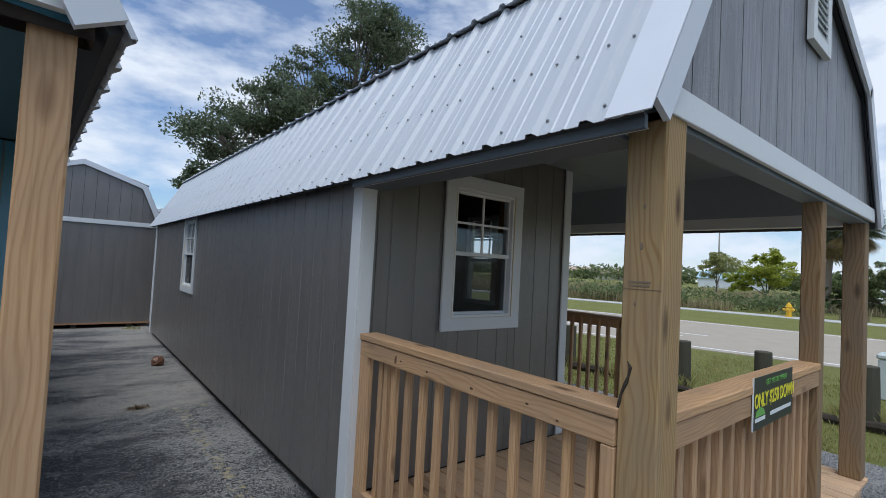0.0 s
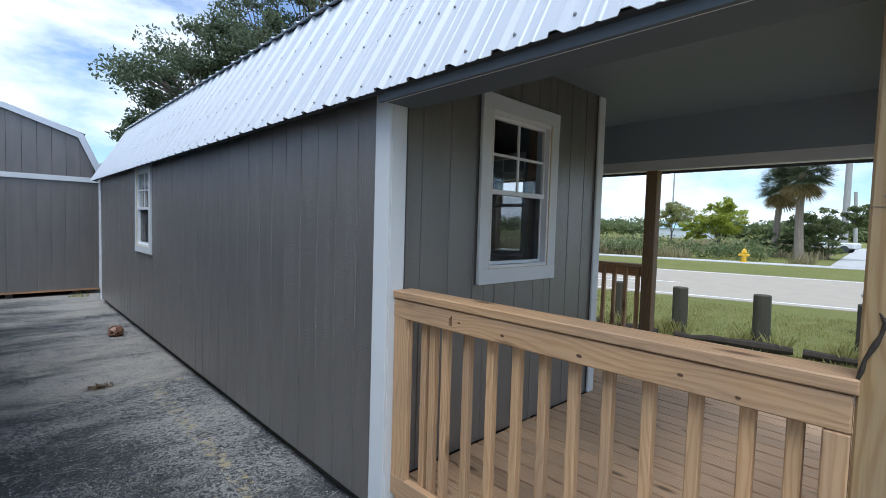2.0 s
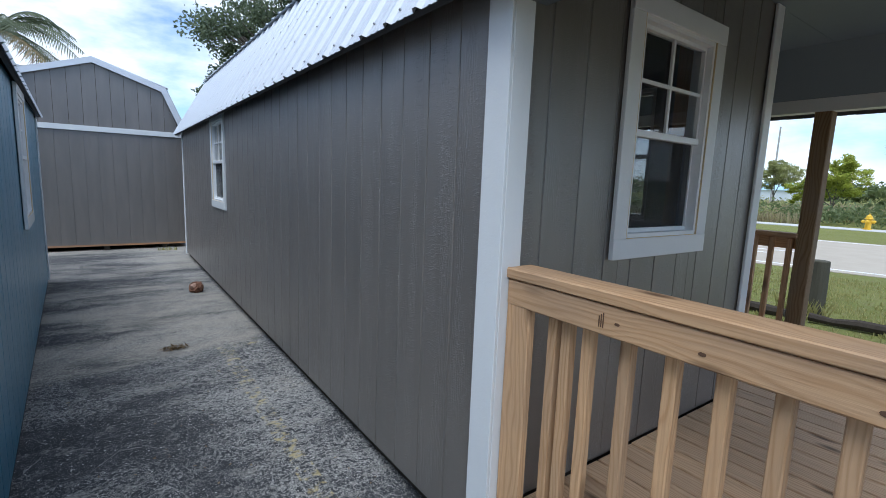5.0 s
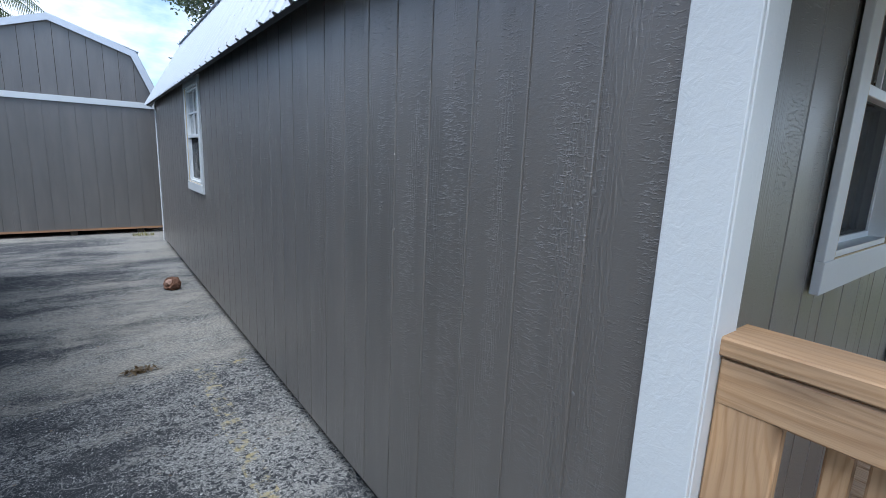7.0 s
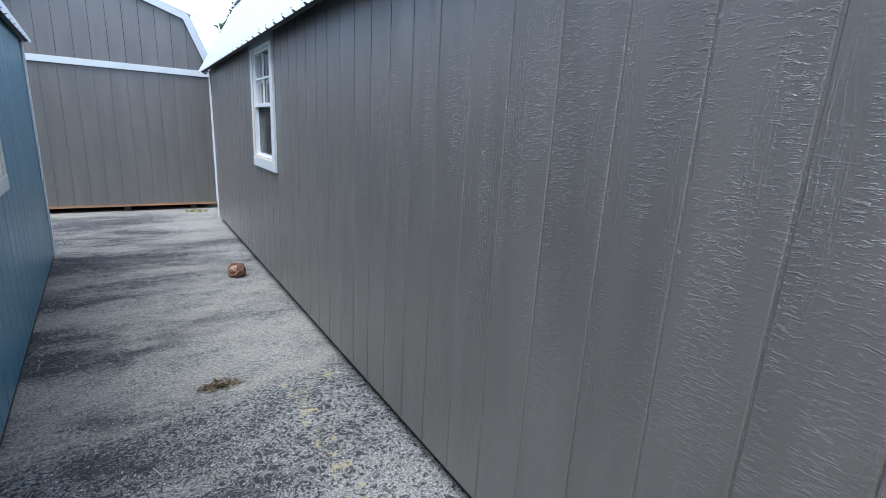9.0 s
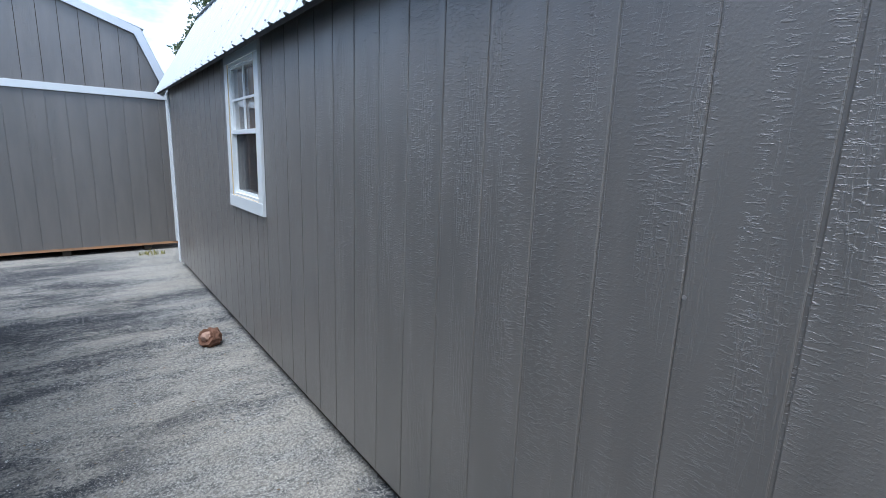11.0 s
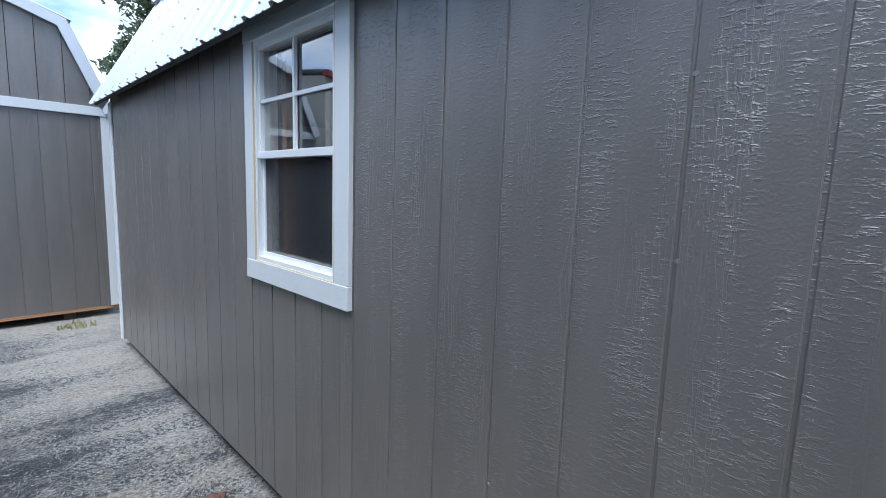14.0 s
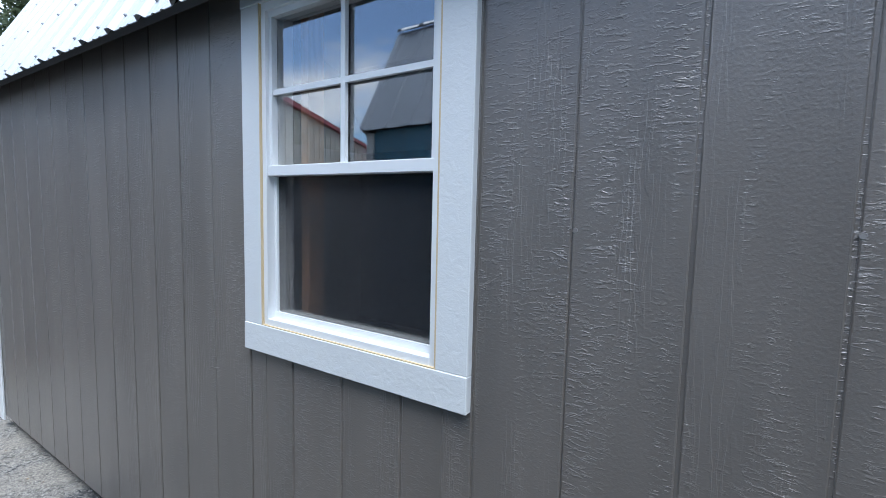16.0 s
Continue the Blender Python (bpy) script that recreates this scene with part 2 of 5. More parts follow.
large, large_tint = grains(A, pv, 85.0, A.math("MULTIPLY", share, 0.28))
col = A.mix(small, col, A.mix(small_tint, (0.17, 0.165, 0.155), (0.46, 0.44, 0.40)))
col = A.mix(large, col, A.mix(large_tint, (0.26, 0.25, 0.235), (0.62, 0.60, 0.55)))
cracks = A.ramp(A.voronoi(A.mix(0.25, pv, A.noise(pv, 3.0, 4.0), "ADD"), 3.2, "DISTANCE_TO_EDGE"), (0.003, 0.6), (0.010, 0.0))
col = A.mix(A.math("MULTIPLY", cracks, A.ramp(wear_fine, (0.46, 0.0), (0.54, 1.0))), col, (0.40, 0.38, 0.34))
# pale grit caught in a lace of worn lines, and scuffed patches, ragged at the edge
worn = A.math("ADD", A.noise(A.coords((0.55, 1.3, 1), world_space=True), 1.0, 7.0, 0.66), A.math("MULTIPLY", step_up(A, px, 0.55, 0.5), 0.09))
ridge = A.math("ABSOLUTE", A.math("SUBTRACT", A.noise(pv, 26.0, 8.0, 0.72, 0.5), 0.5))
lace = A.math("LESS_THAN", ridge, A.math("MULTIPLY", A.ramp(worn, (0.46, 0.06), (0.68, 0.95)), 0.066))
lace = A.math("MULTIPLY", lace, A.ramp(grit, (0.40, 0.25), (0.52, 0.95)))
col = A.mix(lace, col, A.mix(gran, (0.21, 0.205, 0.19), (0.48, 0.46, 0.415)))
scab = A.math("ADD", A.math("MULTIPLY", A.noise(A.coords((1.0, 1.7, 1), world_space=True), 3.4, 10.0, 0.72), 0.7), A.math("MULTIPLY", A.noise(pv, 45.0, 6.0, 0.85), 0.3))
scab = A.math("MULTIPLY", A.ramp(scab, (0.555, 0.0), (0.585, 0.85)), A.ramp(grit, (0.40, 0.35), (0.50, 1.0)))
col = A.mix(scab, col, A.mix(gran, (0.16, 0.15, 0.135), (0.36, 0.34, 0.30)))
# sand washed across the lane in bands, with ragged edges, and along the foot of the long wall
band = A.noise(A.coords((0.35, 1.3, 1), world_space=True), 1.0, 9.0, 0.66)
edge_y = A.math("SUBTRACT", py, A.math("MULTIPLY", px, 0.2))
washed = A.math("SUBTRACT", A.math("MULTIPLY", step_up(A, edge_y, 5.24, 0.2), 0.20), A.math("MULTIPLY", step_up(A, edge_y, 6.3, 0.9), 0.085))
at_wall = A.math("MULTIPLY", step_up(A, px, 0.75, 0.6), 0.025)
ragged = A.math("MULTIPLY", A.math("SUBTRACT", A.noise(pv, 38.0, 6.0, 0.8), 0.5), 0.62)
sand_at = A.math("ADD", A.math("ADD", band, washed), A.math("ADD", at_wall, ragged))
thin = A.ramp(A.noise(A.coords((0.8, 1.5, 1), world_space=True), 3.2, 8.0, 0.7), (0.42, 0.35), (0.56, 1.0))
drift = A.math("MULTIPLY", A.ramp(sand_at, (0.60, 0.0), (0.66, 0.85)), thin)
sandc = A.mix(gran, (0.18, 0.166, 0.142), (0.39, 0.355, 0.295))
dark_bits, bit_tint = grains(A, pv, 105.0, 0.28)
pale_bits, _t = grains(A, A.coords((1, 1.1, 1), world_space=True), 140.0, 0.22)
sandc = A.mix(pale_bits, sandc, (0.53, 0.49, 0.42))
sandc = A.mix(A.math("MULTIPLY", dark_bits, 0.8), sandc, A.mix(bit_tint, (0.06, 0.06, 0.06), (0.20, 0.185, 0.16)))
col = A.mix(drift, col, sandc)
line = A.math("MULTIPLY", A.math("LESS_THAN", A.math("ABSOLUTE", A.math("SUBTRACT", px, 1.10)), 0.055), A.math("LESS_THAN", py, 5.55))
cross = A.math("MULTIPLY", A.math("LESS_THAN", A.math("ABSOLUTE", A.math("SUBTRACT", py, 5.52)), 0.045), A.math("LESS_THAN", A.math("ABSOLUTE", A.math("SUBTRACT", px, 1.22)), 0.18))
line = A.math("MAXIMUM", line, cross)
line = A.math("MULTIPLY", line, A.ramp(A.noise(pv, 14.0, 5.0, 0.75), (0.52, 0.0), (0.60, 0.75)))
col = A.mix(line, col, (0.42, 0.34, 0.16))
A.color(col)
A.bump(stones, 0.35, 0.006).bump(gran, 0.35, 0.005)
ASPHALT = A.m

A = Mat("road_asphalt", 0.9, spec=0.2)
pv = A.coords((1, 1, 1), world_space=True)
A.color(A.mix(A.noise(pv, 1.5, 5.0), (0.34, 0.295, 0.23), (0.44, 0.385, 0.305)))
A.bump(A.noise(pv, 80.0, 2.0), 0.3, 0.005)
ROAD = A.m
A = Mat("concrete", 0.85, spec=0.25)
pv = A.coords((1, 1, 1), world_space=True)
A.color(A.mix(A.noise(pv, 2.5, 6.0), (0.40, 0.39, 0.36), (0.56, 0.55, 0.52)))
A.bump(A.noise(pv, 50.0, 3.0), 0.2, 0.005)
CONCRETE = A.m
ROADPAINT = painted("road_paint", (0.72, 0.72, 0.70), 0.7, 0.1, 0.4)

A = Mat("lawn_ground", 0.95, spec=0.15)
pv = A.coords((1, 1, 1), world_space=True)
g = A.mix(A.noise(pv, 0.5, 6.0, 0.65), (0.13, 0.155, 0.035), (0.25, 0.25, 0.075))
g = A.mix(A.ramp(A.noise(pv, 7.0, 5.0, 0.7), (0.45, 0.0), (0.75, 0.7)), g, (0.25, 0.215, 0.11))
A.color(g)
A.bump(A.noise(pv, 45.0, 4.0, 0.7), 0.9, 0.05)
LAWN = A.m


def leaf_material(name, a, b, rough=0.5, glow=0.45):
    m = Mat(name, rough, spec=0.35)
    m.color(m.mix(m.ramp(m.island(), (0.0, 0.0), (1.0, 1.0)), a, b))
    tl, mx = m.n.new("ShaderNodeBsdfTranslucent"), m.n.new("ShaderNodeMixShader")
    m.l.new(m.b.inputs["Base Color"].links[0].from_socket, tl.inputs["Color"])
    mx.inputs["Fac"].default_value = glow
    m.l.new(m.b.outputs["BSDF"], mx.inputs[1])
    m.l.new(tl.outputs["BSDF"], mx.inputs[2])
    m.l.new(mx.outputs["Shader"], m.n["Material Output"].inputs["Surface"])
    return m.m


OAKLEAF = leaf_material("oak_leaf", (0.072, 0.098, 0.055), (0.175, 0.21, 0.118))
BRIGHTLEAF = leaf_material("bright_leaf", (0.26, 0.32, 0.035), (0.48, 0.50, 0.085))
SCRUBLEAF = leaf_material("scrub_leaf", (0.25, 0.27, 0.095), (0.47, 0.47, 0.20))
DARKLEAF = leaf_material("dark_leaf", (0.10, 0.135, 0.055), (0.22, 0.255, 0.105))
DRYGRASS = leaf_material("dry_grass_blade", (0.25, 0.215, 0.115), (0.46, 0.385, 0.225))
GRASSBLADE = leaf_material("grass_blade", (0.22, 0.22, 0.06), (0.44, 0.40, 0.16))
PALMLEAF = leaf_material("palm_leaf", (0.07, 0.09, 0.045), (0.155, 0.18, 0.095))
DEADPALM = leaf_material("dead_palm_leaf", (0.24, 0.17, 0.07), (0.40, 0.31, 0.15))


def bark(name, base):
    m = Mat(name, 0.95, spec=0.15)
    n = m.noise(m.coords((14, 14, 2)), 1.0, 6.0, 0.65)
    m.color(m.mix(n, tuple(c * 0.5 for c in base), tuple(c * 1.3 for c in base)))
    m.bump(n, 0.8, 0.02)
    return m.m


BARK = bark("grey_bark", (0.14, 0.12, 0.10))
PALMBARK = bark("palm_bark", (0.30, 0.25, 0.20))
OLDPOST = bark("weathered_post", (0.085, 0.080, 0.058))
# rotten logs; also gives the rim joist and shed skids their gap shade
ROTSHADE = bark("rotten_and_shaded_timber", (0.055, 0.045, 0.035))
POLECONC = bark("pole_concrete", (0.42, 0.41, 0.39))
YELLOW = painted("yellow_hydrant_paint", (0.72, 0.43, 0.02), 0.45, 0.1)
GREENBOX = painted("pale_green_box_paint", (0.50, 0.54, 0.51), 0.5, 0.05)
HUSK = bark("coconut_husk", (0.19, 0.10, 0.065))
DRYLEAF = leaf_material("dry_brown_leaf", (0.10, 0.065, 0.035), (0.30, 0.22, 0.12))
HUSKIN = bark("husk_inside", (0.42, 0.27, 0.20))
BEIGE = painted("beige_metal_wall", (0.46, 0.44, 0.38), 0.6, 0.1)
RED = painted("dark_red_trim", (0.28, 0.03, 0.035), 0.5, 0.1)
SIGNBLACK = painted("sign_dark", (0.022, 0.030, 0.024), 0.45, 0.05)
SIGNYELLOW = painted("sign_yellow", (0.80, 0.72, 0.03), 0.5, 0.05)
SIGNGREEN = painted("sign_green", (0.16, 0.42, 0.08), 0.5, 0.05)
SIGNWHITE = painted("sign_white", (0.75, 0.77, 0.76), 0.5, 0.05)


# ---- builders ----
SHIFT = {}


def thing(name, label, category, at=(0, 0, 0), group="", matrix=None):
    """An Empty at a thing's base. With a matrix its parts are in its own coordinates, else in the world's."""
    ob = tagged(new(name), label, category, group)
    ob.empty_display_size = 0.1
    if matrix is None:
        ob.location = at
        SHIFT[ob.name] = Matrix.Translation(Vector(at)).inverted()
    else:
        ob.matrix_world = matrix
    return ob


def child(name, mesh, parent, m=None, label=""):
    ob = new(name, mesh)
    ob.parent = parent
    if parent is not None and parent.name in SHIFT:
        ob.matrix_parent_inverse = SHIFT[parent.name]
    if m is not None:
        ob.matrix_basis = m
    if label:
        ob["label"] = label
    return ob


def finish(bm, name, material, smooth=False):
    me = bpy.data.meshes.new(name)
    bmesh.ops.recalc_face_normals(bm, faces=bm.faces)
    bm.to_mesh(me)
    bm.free()
    me.materials.append(material)
    if smooth:
        for p in me.polygons:
            p.use_smooth = True
    return me


def part(name, bm, material, parent, label="", m=None, smooth=False):
    return child(name, finish(bm, name, material, smooth), parent, m, label)


def add_box(bm, lo, hi, bevel=0.0):
    lo, hi = Vector(lo), Vector(hi)
    made = bmesh.ops.create_cube(bm, size=1.0, matrix=Matrix.Translation((lo + hi) / 2) @ Matrix.Diagonal((*(hi - lo), 1)))
    if bevel:
        edges = {e for v in made["verts"] for e in v.link_edges}
        bmesh.ops.bevel(bm, geom=list(edges), offset=bevel, segments=1, affect="EDGES")
    return bm


def box(lo, hi, bevel=0.0):
    return add_box(bmesh.new(), lo, hi, bevel)


def add_tube(bm, points, radii, sides=8):
    """A tapered tube through the points."""
    rings = []
    for i, p in enumerate(points):
        p = Vector(p)
        d = (Vector(points[min(i + 1, len(points) - 1)]) - Vector(points[max(i - 1, 0)])).normalized()
        a = d.orthogonal().normalized()
        b = d.cross(a)
        rings.append([bm.verts.new(p + radii[i] * (a * math.cos(k * math.tau / sides) + b * math.sin(k * math.tau / sides))) for k in range(sides)])
    for r0, r1 in zip(rings, rings[1:]):
        for k in range(sides):
            bm.faces.new((r0[k], r0[(k + 1) % sides], r1[(k + 1) % sides], r1[k]))
    bm.faces.new(rings[0])
    bm.faces.new(rings[-1])
    return bm


def add_poly(bm, pts, depth):
    """A prism: pts are 3D corners of one flat face, depth the vector to the other."""
    a = [bm.verts.new(p) for p in pts]
    b = [bm.verts.new(Vector(p) + Vector(depth)) for p in pts]
    n = len(pts)
    bm.faces.new(a)
    bm.faces.new(b[::-1])
    for i in range(n):
        bm.faces.new((a[i], b[i], b[(i + 1) % n], a[(i + 1) % n]))
    return bm


MESHES = {}


def timber_mesh(length, w, h, material, bevel=0.004):
    key = ("timber", round(length, 3), round(w, 3), round(h, 3), material.name)
    if key not in MESHES:
        MESHES[key] = finish(box((-length / 2, -w / 2, -h / 2), (length / 2, w / 2, h / 2), bevel), "timber", material)
    return MESHES[key]


AX = {"x": Matrix.Identity(4), "y": Matrix.Rotation(radians(90), 4, "Z"), "z": Matrix.Rotation(radians(-90), 4, "Y")}


def timber(name, parent, lo, hi, material, axis, label="", bevel=0.004):
    """A board between two corners whose grain runs along the named axis."""
    lo, hi = Vector(lo), Vector(hi)
    s, c = hi - lo, (lo + hi) / 2
    dims = {"x": (s.x, s.y, s.z), "y": (s.y, s.x, s.z), "z": (s.z, s.y, s.x)}[axis]
    return child(name, timber_mesh(*dims, material, bevel), parent, Matrix.Translation(c) @ AX[axis], label)


PITCH, GAP, SEAM, THICK = 0.2145, 0.0075, 0.0035, 0.0045
FACING = {  # across, outward, up
    "-x": Matrix(((0, -1, 0, 0), (1, 0, 0, 0), (0, 0, 1, 0), (0, 0, 0, 1))),
    "+x": Matrix(((0, 1, 0, 0), (-1, 0, 0, 0), (0, 0, 1, 0), (0, 0, 0, 1))),
    "-y": Matrix(((-1, 0, 0, 0), (0, -1, 0, 0), (0, 0, 1, 0), (0, 0, 0, 1))),
    "+y": Matrix(((1, 0, 0, 0), (0, 1, 0, 0), (0, 0, 1, 0), (0, 0, 0, 1))),
}


def board_mesh(w, h, material):
    """One siding strip: local x across, y outward, z up, chamfered along its grooves; back at y = 0."""
    key = ("board", round(w, 3), round(h, 3), material.name)
    if key not in MESHES:
        bm, c = bmesh.new(), min(0.0025, w / 4)
        prof = [(-w / 2, 0), (w / 2, 0), (w / 2, THICK - c), (w / 2 - c, THICK), (-w / 2 + c, THICK), (-w / 2, THICK - c)]
        add_poly(bm, [(x, y, 0) for x, y in prof], (0, 0, h))
        MESHES[key] = finish(bm, "siding_board", material)
    return MESHES[key]


def siding(parent, facing, plane, u0, u1, z0, z1, material, start=None, holes=()):
    """Siding strips on a wall whose backing lies at plane, from u0 to u1 along it; start is a seam between sheets of six strips."""
    start = u0 if start is None else start
    k, edges = math.floor((u0 - start) / PITCH), []
    while start + k * PITCH < u1 - 0.01:
        left, right = (SEAM if j % 6 == 0 else GAP for j in (k, k + 1))
        a, b = max(start + k * PITCH + left / 2, u0), min(start + (k + 1) * PITCH - right / 2, u1)
        if b - a > 0.015:
            edges.append((a, b))
        k += 1
    for a, b in edges:
        cuts = sorted({a, b, *[h for hole in holes for h in hole[:2] if a < h < b]})
        for c0, c1 in zip(cuts, cuts[1:]):
            mid, spans = (c0 + c1) / 2, [(z0, z1)]
            for h0, h1, hz0, hz1 in holes:
                if h0 < mid < h1:
                    spans = [(z0, hz0), (hz1, z1)]
            for s0, s1 in spans:
                if s1 - s0 < 0.02:
                    continue
                at = (plane, mid, s0) if facing[1] == "x" else (mid, plane, s0)
                child("siding_board", board_mesh(c1 - c0, s1 - s0, material), parent, Matrix.Translation(at) @ FACING[facing])


def wall(name, parent, lo, hi, along, holes=(), material=None):
    """A wall core with rectangular openings through it (u0, u1, z0, z1 along the named axis)."""
    bm, k = bmesh.new(), 0 if along == "x" else 1
    us = sorted({lo[k], hi[k], *[u for h in holes for u in h[:2]]})
    for a, b in zip(us, us[1:]):
        spans = [(lo[2], hi[2])]
        for h in holes:
            if h[0] < (a + b) / 2 < h[1]:
                spans = [(lo[2], h[2]), (h[3], hi[2])]
        for s0, s1 in spans:
            p, q = [*lo[:2], s0], [*hi[:2], s1]
            p[k], q[k] = a, b
            add_box(bm, p, q)
    return part(name, bm, material or SIDING, parent)


def window(parent, m, width, height, casing=0.095, top_casing=0.095, label="", screened=True, mesh=True):
    """A single-hung window, 2 x 2 lights above, one pane below. Local: x across from the casing's middle, y outward, z up from its foot."""
    a, top, fw = width / 2, height, 0.022
    w = child("window", finish(box((-a + casing, -0.09, casing), (-a + casing + fw, 0.014, top - top_casing)), "window_jamb", VINYL), parent, m, label)
    part("window_frame", box((a - casing - fw, -0.09, casing), (a - casing, 0.014, top - top_casing)), VINYL, w)
    part("window_frame", box((-a + casing + fw, -0.09, casing), (a - casing - fw, 0.016, casing + fw)), VINYL, w)
    part("window_frame", box((-a + casing + fw, -0.09, top - top_casing - fw), (a - casing - fw, 0.014, top - top_casing)), VINYL, w)
    for s in (-1, 1):
        lo, hi = sorted((s * a, s * (a - casing)))
        part("casing", box((lo, 0, casing), (hi, 0.022, top - top_casing), 0.002), WHITE, w)
        part("caulk", box((s * (a - casing) - 0.003, 0.012, casing), (s * (a - casing) + 0.003, 0.0215, top - top_casing)), CAULK, w, "tan caulk line")
    part("casing", box((-a, 0, 0), (a, 0.0245, casing), 0.002), WHITE, w)
    part("casing", box((-a, 0, top - top_casing), (a, 0.0245, top), 0.002), WHITE, w)
    part("caulk", box((-a + casing, 0.014, casing - 0.003), (a - casing, 0.0225, casing + 0.003)), CAULK, w, "tan caulk line")
    i0, i1, b0, t0 = -a + casing + fw, a - casing - fw, casing + fw, top - top_casing - fw
    midz = b0 + (t0 - b0) * 0.49
    # upper sash with its divided light
    up = part("upper_sash", box((i0, -0.035, midz - 0.012), (i1, 0.010, midz + 0.020), 0.002), VINYL, w)
    part("sash_rail", box((i0, -0.03, t0 - 0.018), (i1, 0.002, t0)), VINYL, up)
    for s0, s1 in ((i0, i0 + 0.014), (i1 - 0.014, i1)):
        part("sash_stile", box((s0, -0.03, midz + 0.020), (s1, 0.002, t0 - 0.018)), VINYL, up)
    cx, cz = (i0 + i1) / 2, (midz + 0.020 + t0 - 0.018) / 2
    part("muntin", box((cx - 0.008, -0.014, midz + 0.020), (cx + 0.008, -0.001, t0 - 0.018)), VINYL, up)
    part("muntin", box((i0 + 0.014, -0.0135, cz - 0.008), (i1 - 0.014, -0.0015, cz + 0.008)), VINYL, up)
    pane = part("pane", box((i0 + 0.014, -0.022, midz + 0.020), (i1 - 0.014, -0.018, t0 - 0.018)), GLASS if screened else GLASS_CLEAR, up)
    pane.visible_shadow = False
    low = part("lower_sash", box((i0, -0.06, b0), (i1, -0.012, b0 + 0.02)), VINYL, w)
    for s0, s1 in ((i0, i0 + 0.012), (i1 - 0.012, i1)):
        part("sash_stile", box((s0, -0.06, b0 + 0.02), (s1, -0.014, midz - 0.012)), VINYL, low)
    pane = part("pane", box((i0 + 0.012, -0.050, b0 + 0.02), (i1 - 0.012, -0.046, midz - 0.012)), GLASS if screened else GLASS_CLEAR, low)
    pane.visible_shadow = False
    if not screened:
        up.location.y = low.location.y = -0.02      # both sashes sit back in the frame
    if not mesh:
        return w
    screen = part("insect_screen", box((i0 + 0.012, -0.0215, b0 + 0.02), (i1 - 0.012, -0.0205, midz - 0.012)), SCREEN if screened else SCREEN_FINE, low, "dark fine-mesh insect screen")
    screen.visible_shadow = False
    return w


def panel_mesh(width, run, ribs_at):
    """A ribbed steel roof sheet: local x along the eave, y up the slope, z off the roof."""
    key = ("panel", round(width, 3), round(run, 3), tuple(round(r, 3) for r in ribs_at))
    if key in MESHES:
        return MESHES[key]
    prof = [(0.0, 0.0)]
    for r in ribs_at:
        prof += [(r - 0.030, 0.0), (r - 0.013, 0.019), (r + 0.013, 0.019), (r + 0.030, 0.0)]
        for k in (0.085, 0.143):
            if r + k + 0.012 < width:
                prof += [(r + k - 0.012, 0.0), (r + k - 0.005, 0.0035), (r + k + 0.005, 0.0035), (r + k + 0.012, 0.0)]
    prof = [p for p in prof if 0 <= p[0] <= width] + [(width, 0.0)]
    bm = bmesh.new()
    rows = [[bm.verts.new((x, y, z - d)) for x, z in prof] for d in (0.0, 0.003) for y in (0.0, run)]
    for i in range(len(prof) - 1):
        for r0, r1 in ((0, 1), (3, 2), (1, 3), (2, 0)):
            bm.faces.new((rows[r0][i], rows[r0][i + 1], rows[r1][i + 1], rows[r1][i]))
    MESHES[key] = finish(bm, "roof_panel", GALV)
    return MESHES[key]


RIB = 0.2352


def slope(parent, p_low, p_high, y0, y1, screws=False, rows=(0.06, 0.36, 0.68)):
    """Sheets on one roof slope from (x, z) p_low up to p_high, between y0 and y1."""
    lo, hi = Vector((p_low[0], 0, p_low[1])), Vector((p_high[0], 0, p_high[1]))
    up = (hi - lo).normalized()
    along = Vector((0, -1, 0)) if hi.x > lo.x else Vector((0, 1, 0))
    off = along.cross(up).normalized()
    run, y = (hi - lo).length, y0
    while y < y1 - 0.02:
        width = min(4 * RIB, y1 - y)
        base = lo + Vector((0, y + width if along.y < 0 else y, 0))
        m = Matrix((( along.x, up.x, off.x, base.x), (along.y, up.y, off.y, base.y), (along.z, up.z, off.z, base.z), (0, 0, 0, 1)))
        ribs = [r for r in (0.035, 0.035 + RIB, 0.035 + 2 * RIB, 0.035 + 3 * RIB) if r < width - 0.03]
        child("roof_panel", panel_mesh(width, run, ribs), parent, m)
        if screws:
            for r in ribs:
                for k in rows:
                    for dx in ((-0.05, 0.05) if abs(k - rows[1]) < 0.01 else (0.05,)):
                        if 0 < r + dx < width:
                            child("screw", screw_mesh(), parent, m @ Matrix.Translation((r + dx, run * k, 0.001)))
        y += 4 * RIB


def screw_mesh():
    if "screw" not in MESHES:
        bm = bmesh.new()
        bmesh.ops.create_cone(bm, cap_ends=True, segments=6, radius1=0.0068, radius2=0.005, depth=0.008, matrix=Matrix.Translation((0, 0, 0.004)))
        MESHES["screw"] = finish(bm, "screw", SCREW)
    return MESHES["screw"]


def gambrel(x0, x1, eave, knee_in, knee_z, peak_z):
    c = (x0 + x1) / 2
    return [(x0, eave), (x0 + knee_in, knee_z), (c, peak_z), (x1 - knee_in, knee_z), (x1, eave)]


def height_at(outline, x):
    for (xa, za), (xb, zb) in zip(outline, outline[1:]):
        if xa <= x <= xb:
            return za + (zb - za) * (x - xa) / (xb - xa)
    return outline[0][1]


